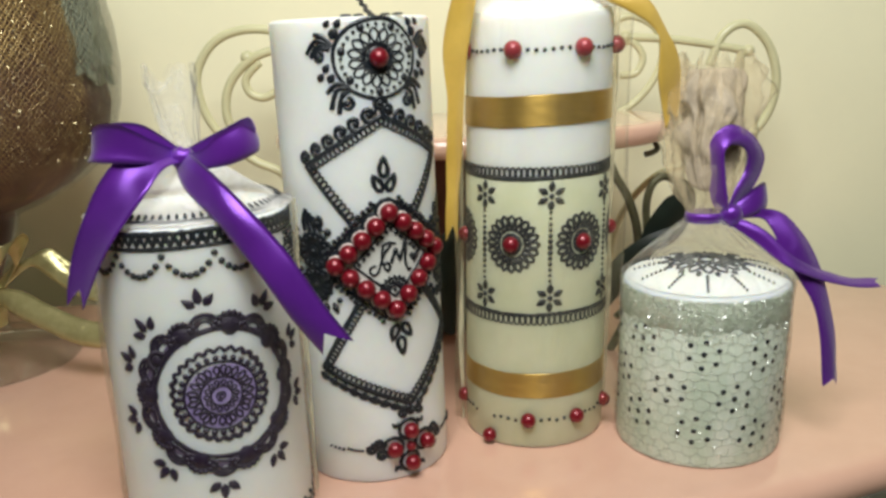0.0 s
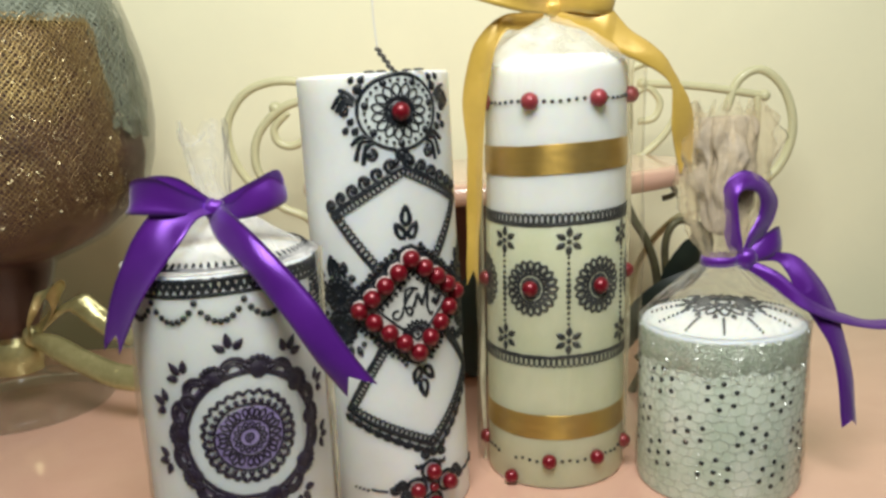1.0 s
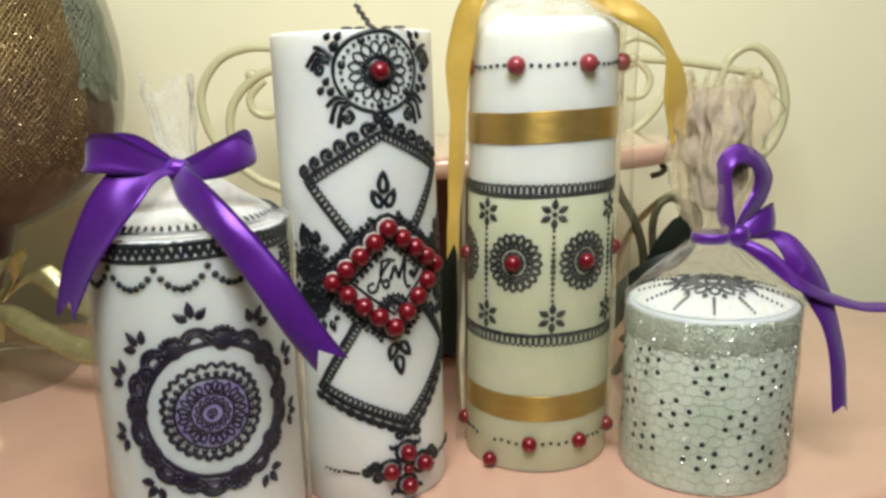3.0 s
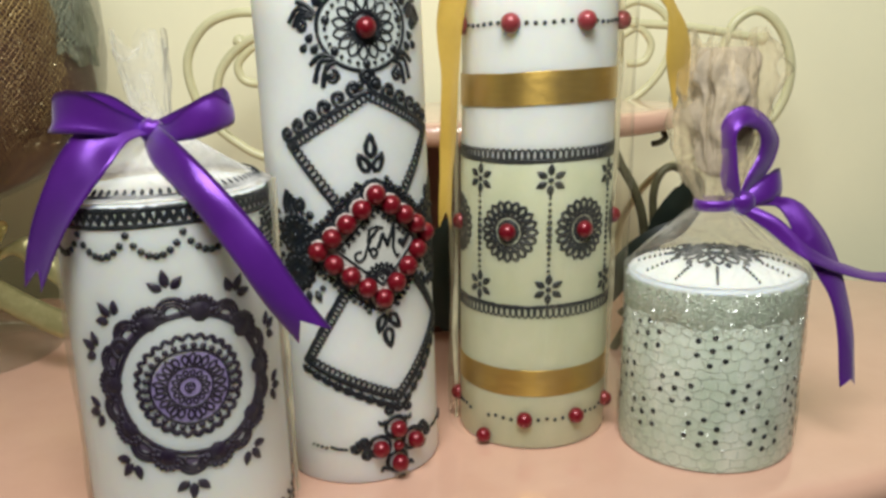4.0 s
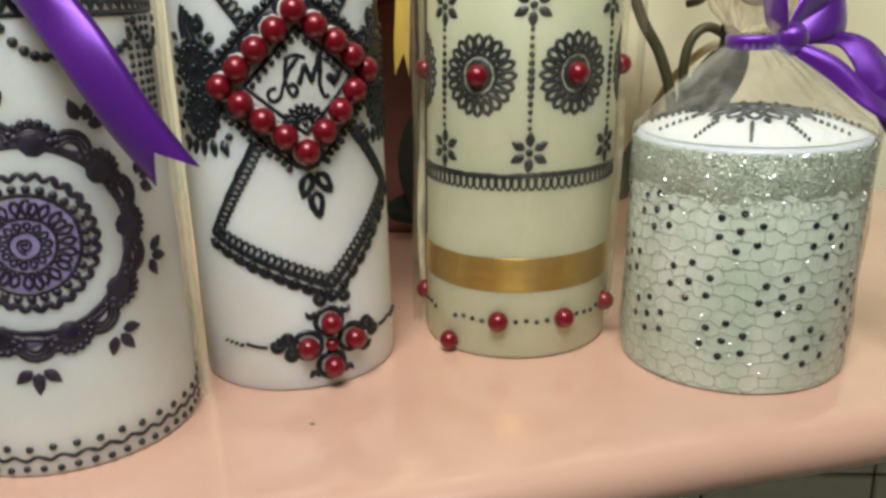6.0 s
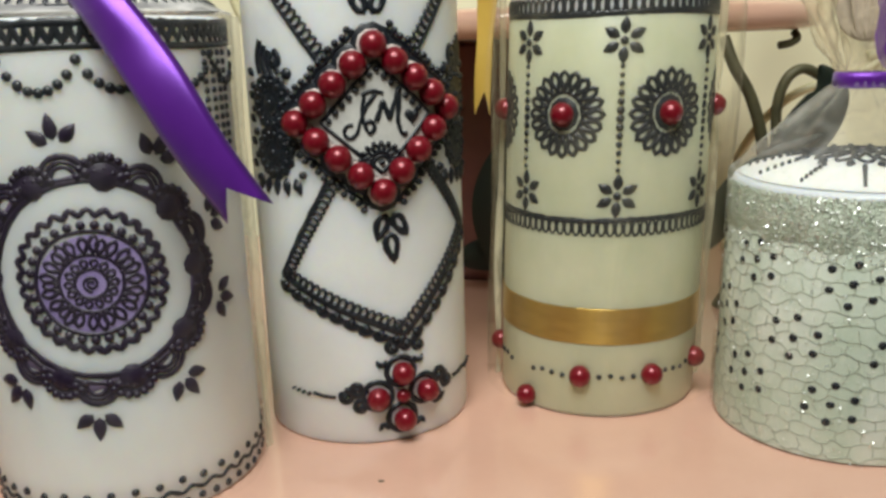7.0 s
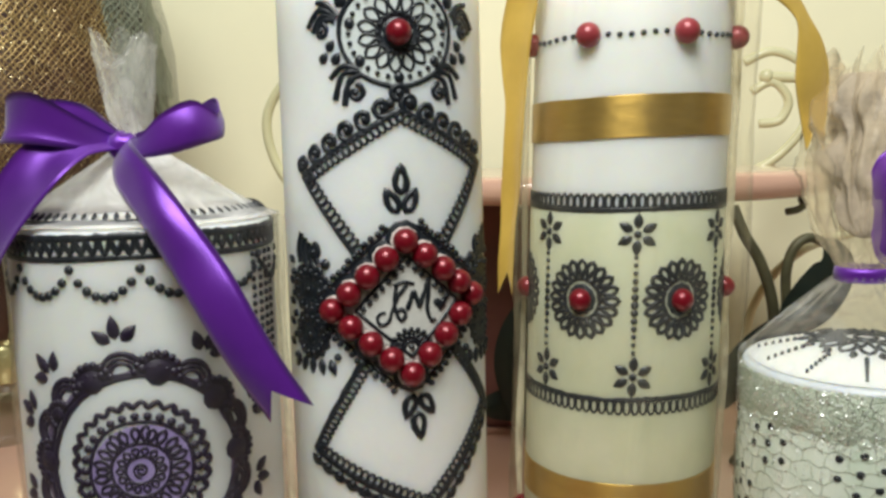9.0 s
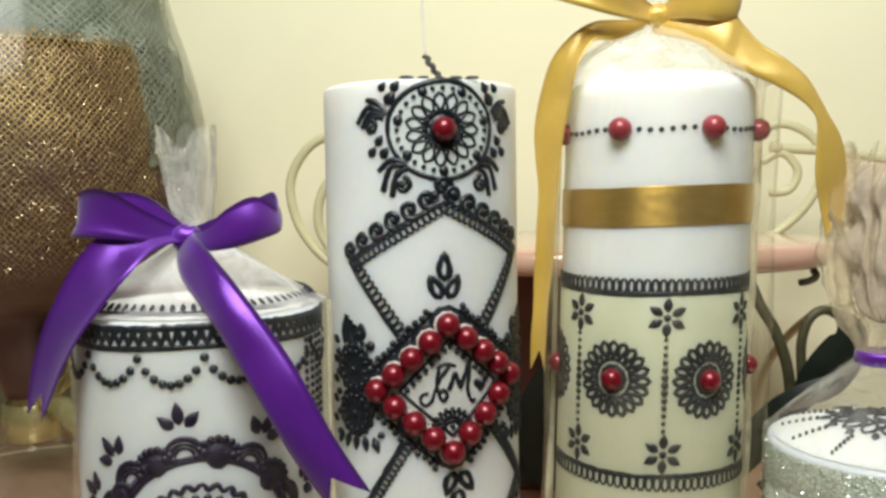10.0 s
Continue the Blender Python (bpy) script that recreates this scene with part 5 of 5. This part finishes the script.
for z, first, step in ((63.3, -12.1, 32.2), (39.1, 3.8, 32.5), (21.2, -15.0, 32.0)):
    for k in range(-3, 5):
        s, zz = first + step * k + 1.2 * math.sin(7 * k + z), z - 3.1 * k * (abs(k) < 3) - 4.0 * (abs(k) > 2)
        Paint(D.side, 0.0005).dot(s, zz, 1.8).part("dot", PAINT, c)
        for a in range(24, 360, 60):
            Paint(D.side, 0.0005).dot(s + (8.0 + 0.6 * math.sin(a + s)) * math.cos(radians(a)), zz + (7.0 + 0.6 * math.sin(2 * a + s)) * math.sin(radians(a)) - 0.06 * 8 * math.cos(radians(a)), 1.75).part("dot", PAINT, c)
verts, faces = [], []
for k in range(4600):
    z = 91.0 - 22.0 * random.random() ** 1.5 if k < 3400 else 88.0 * random.random()
    s = random.uniform(-80, 80)
    h = 0.0012
    o = np.array(D.side(s, z, h))
    out = (np.array(D.side(s, z, h + 0.001)) - o) * 1000 + np.array([random.gauss(0, 0.45) for _ in range(3)])
    n1 = np.cross(out, (random.gauss(0, 1), random.gauss(0, 1), 1.0))
    n2 = np.cross(out, n1)
    size = random.uniform(0.00018, 0.00042)
    n1, n2 = n1 / np.linalg.norm(n1) * size, n2 / np.linalg.norm(n2) * size
    b = len(verts)
    verts += [o - n1, o + n2, o + n1, o - n2]
    faces.append((b, b + 1, b + 2, b + 3))
tagged(part("glitter", verts, faces, SPARK, c, "silver glitter flecks", False), kind="stuff")
p = Paint(crown, 0.0008)
for k in range(12):
    a = radians(15 + 30 * k)
    for i in range(6):
        p.dot((24.5 + 2.6 * i) * math.cos(a), (24.5 + 2.6 * i) * math.sin(a), 0.9 - 0.06 * i)
p.part("dotted_rays", PAINT, c, "rays of black dots on the top")
p = Paint(crown, 0.0009)
for k in range(14):
    a = 360 * k / 14
    p.petal(8 * math.cos(radians(a)), 8 * math.sin(radians(a)), 12, 5, a, 1.3)
    p.leaf(19 * math.cos(radians(a + 12)), 19 * math.sin(radians(a + 12)), 5, 3, a + 12)
    p.dot(14.5 * math.cos(radians(a + 13)), 14.5 * math.sin(radians(a + 13)), 1.2)
p.ring(0, 0, 7.5, 7.5, 1.4).ring(0, 0, 4, 4, 1.2)
p.part("top_flower", PAINT, c, "black painted flower on the top")
KD = (0.0, -0.004, 0.1255)
wrap(D, HD + 0.001, KD, 0.0075, [(0.0075, 0.1255), (0.011, 0.132), (0.017, 0.145), (0.0205, 0.160), (0.0215, 0.178), (0.020, 0.195), (0.017, 0.206)], FILM_CLEAR, FILM_PLEAT, c, lobe=1.6, pleats=21, flare_mat=FILM_BEIGE, flare_tilt=(0.012, 0.03), swell=0.95)
v, f = lathe(spline([(0.002, 0.138), (0.006, 0.141), (0.0105, 0.150), (0.0135, 0.162), (0.0150, 0.174), (0.0160, 0.185), (0.0150, 0.194), (0.0100, 0.200), (0.002, 0.196)], 4), 160,
             lambda a, r, z: r * (1 + 0.20 * math.cos(6 * a + 7 * noise.noise(Vector((math.cos(a) * 1.2, math.sin(a) * 1.2, z * 45)))) + 0.38 * noise.noise(Vector((math.cos(a) * 1.7, math.sin(a) * 1.7, z * 60))) + 0.16 * noise.noise(Vector((math.cos(a) * 6, math.sin(a) * 6, z * 170)))))
part("tissue", [(x + KD[0] + 0.012 * (z - 0.124) / 0.08, y * 0.7 + KD[1] + 0.03 * (z - 0.124) / 0.08, z) for x, y, z in v], f, TISSUE, c, "crumpled beige tissue inside the gathered film")
v, f = lathe([(0.0080, 0.1228), (0.0088, 0.1234), (0.0090, 0.1255), (0.0088, 0.1276), (0.0080, 0.1282)], 48)
tie = [(x * 1.15 + KD[0], y + KD[1], z) for x, y, z in v]
b = bow_of((0.0125, -0.0075, 0.1262), PURPLE, c, "glossy purple satin bow with a tall loop and long tails",
           [local(D, [(0.1430, 0.433, 0.1269, -0.0006, 0.003, 0.0006), (0.1399, 0.432, 0.134, -0.0024, 0.0045, -0.0010), (0.138, 0.4345, 0.1479, -0.0024, 0.0055, -0.0004), (0.138, 0.435, 0.1597, -0.0024, 0.005, 0.0012), (0.1413, 0.4355, 0.1658, -0.0016, 0.0045, 0.0032), (0.1476, 0.437, 0.168, 0.0006, 0.004, 0.0043),
                      (0.1564, 0.4395, 0.164, 0.0030, 0.0035, 0.0028), (0.1615, 0.4415, 0.1561, 0.0054, 0.0035, 0.0006), (0.1606, 0.4415, 0.148, 0.006, 0.0035, 0.0003), (0.1547, 0.438, 0.1389, 0.0062, 0.004, -0.0009), (0.1466, 0.434, 0.1284, 0.0031, 0.003, -0.0004)]),
            local(D, [(0.1448, 0.434, 0.1261, 0, 0.001, 0.0025), (0.1547, 0.435, 0.1306, 0, 0.002, 0.0055), (0.1636, 0.4375, 0.134, 0, 0.0015, 0.0074), (0.1685, 0.444, 0.1332, 0, 0.001, 0.007), (0.1673, 0.4505, 0.1317, 0, 0.0005, 0.006), (0.1504, 0.444, 0.125, 0, 0, 0.0018)])],
           [local(D, [(0.1466, 0.4350, 0.1256, 0, 0.0015, 0.0021), (0.1635, 0.436, 0.1258, 0.0012, 0.001, 0.0022), (0.1715, 0.4345, 0.122, 0.0037, 0.003, 0.0034), (0.1768, 0.432, 0.1151, 0.0059, 0.004, 0.0037), (0.183, 0.4295, 0.1048, 0.0070, 0.0045, 0.0038), (0.1885, 0.427, 0.0935, 0.0066, 0.004, 0.0030), (0.1930, 0.4245, 0.0799, 0.0056, 0.0035, 0.0007), (0.1970, 0.422, 0.0594, 0.0052, 0.003, -0.0008), (0.1995, 0.4205, 0.0338, 0.0054, 0.0035, -0.0010)]),
            local(D, [(0.1466, 0.431, 0.1242, 0.0013, 0.001, 0.0022), (0.1595, 0.426, 0.1162, 0.0025, 0.001, 0.0030), (0.1727, 0.4215, 0.1048, 0.0017, 0.002, 0.0030), (0.1841, 0.4235, 0.098, 0.002, 0.003, 0.0022), (0.1987, 0.430, 0.0916, 0.0013, 0.004, 0.0016), (0.2134, 0.4355, 0.0868, 0.0014, 0.0045, 0.0010), (0.2323, 0.443, 0.0835, 0.0015, 0.005, 0.0005)])],
           (0.006, 0.005, 0.006), 0.004)
part("tie_band", tie, f, PURPLE, b)

# ---- tiles of the lower wall ----
backing = slab("tiled_dado", -0.8, 1.3, 0.796, 0.7998, -0.75, -0.131, GROUT)
tagged(backing, "white glazed tiles with dark grout on the lower wall", "wall")
mesh = tile_mesh(0.15, 0.0014, 0.004)
for i in range(14):
    for j in range(4):
        t = new("tile", mesh)
        t.parent = backing
        t.matrix_basis = pose(0.364 + 0.075 - 0.15 * 7 + 0.15 * i, 0.796, -0.28 + 0.075 - 0.15 * j, 90, 0, 0)
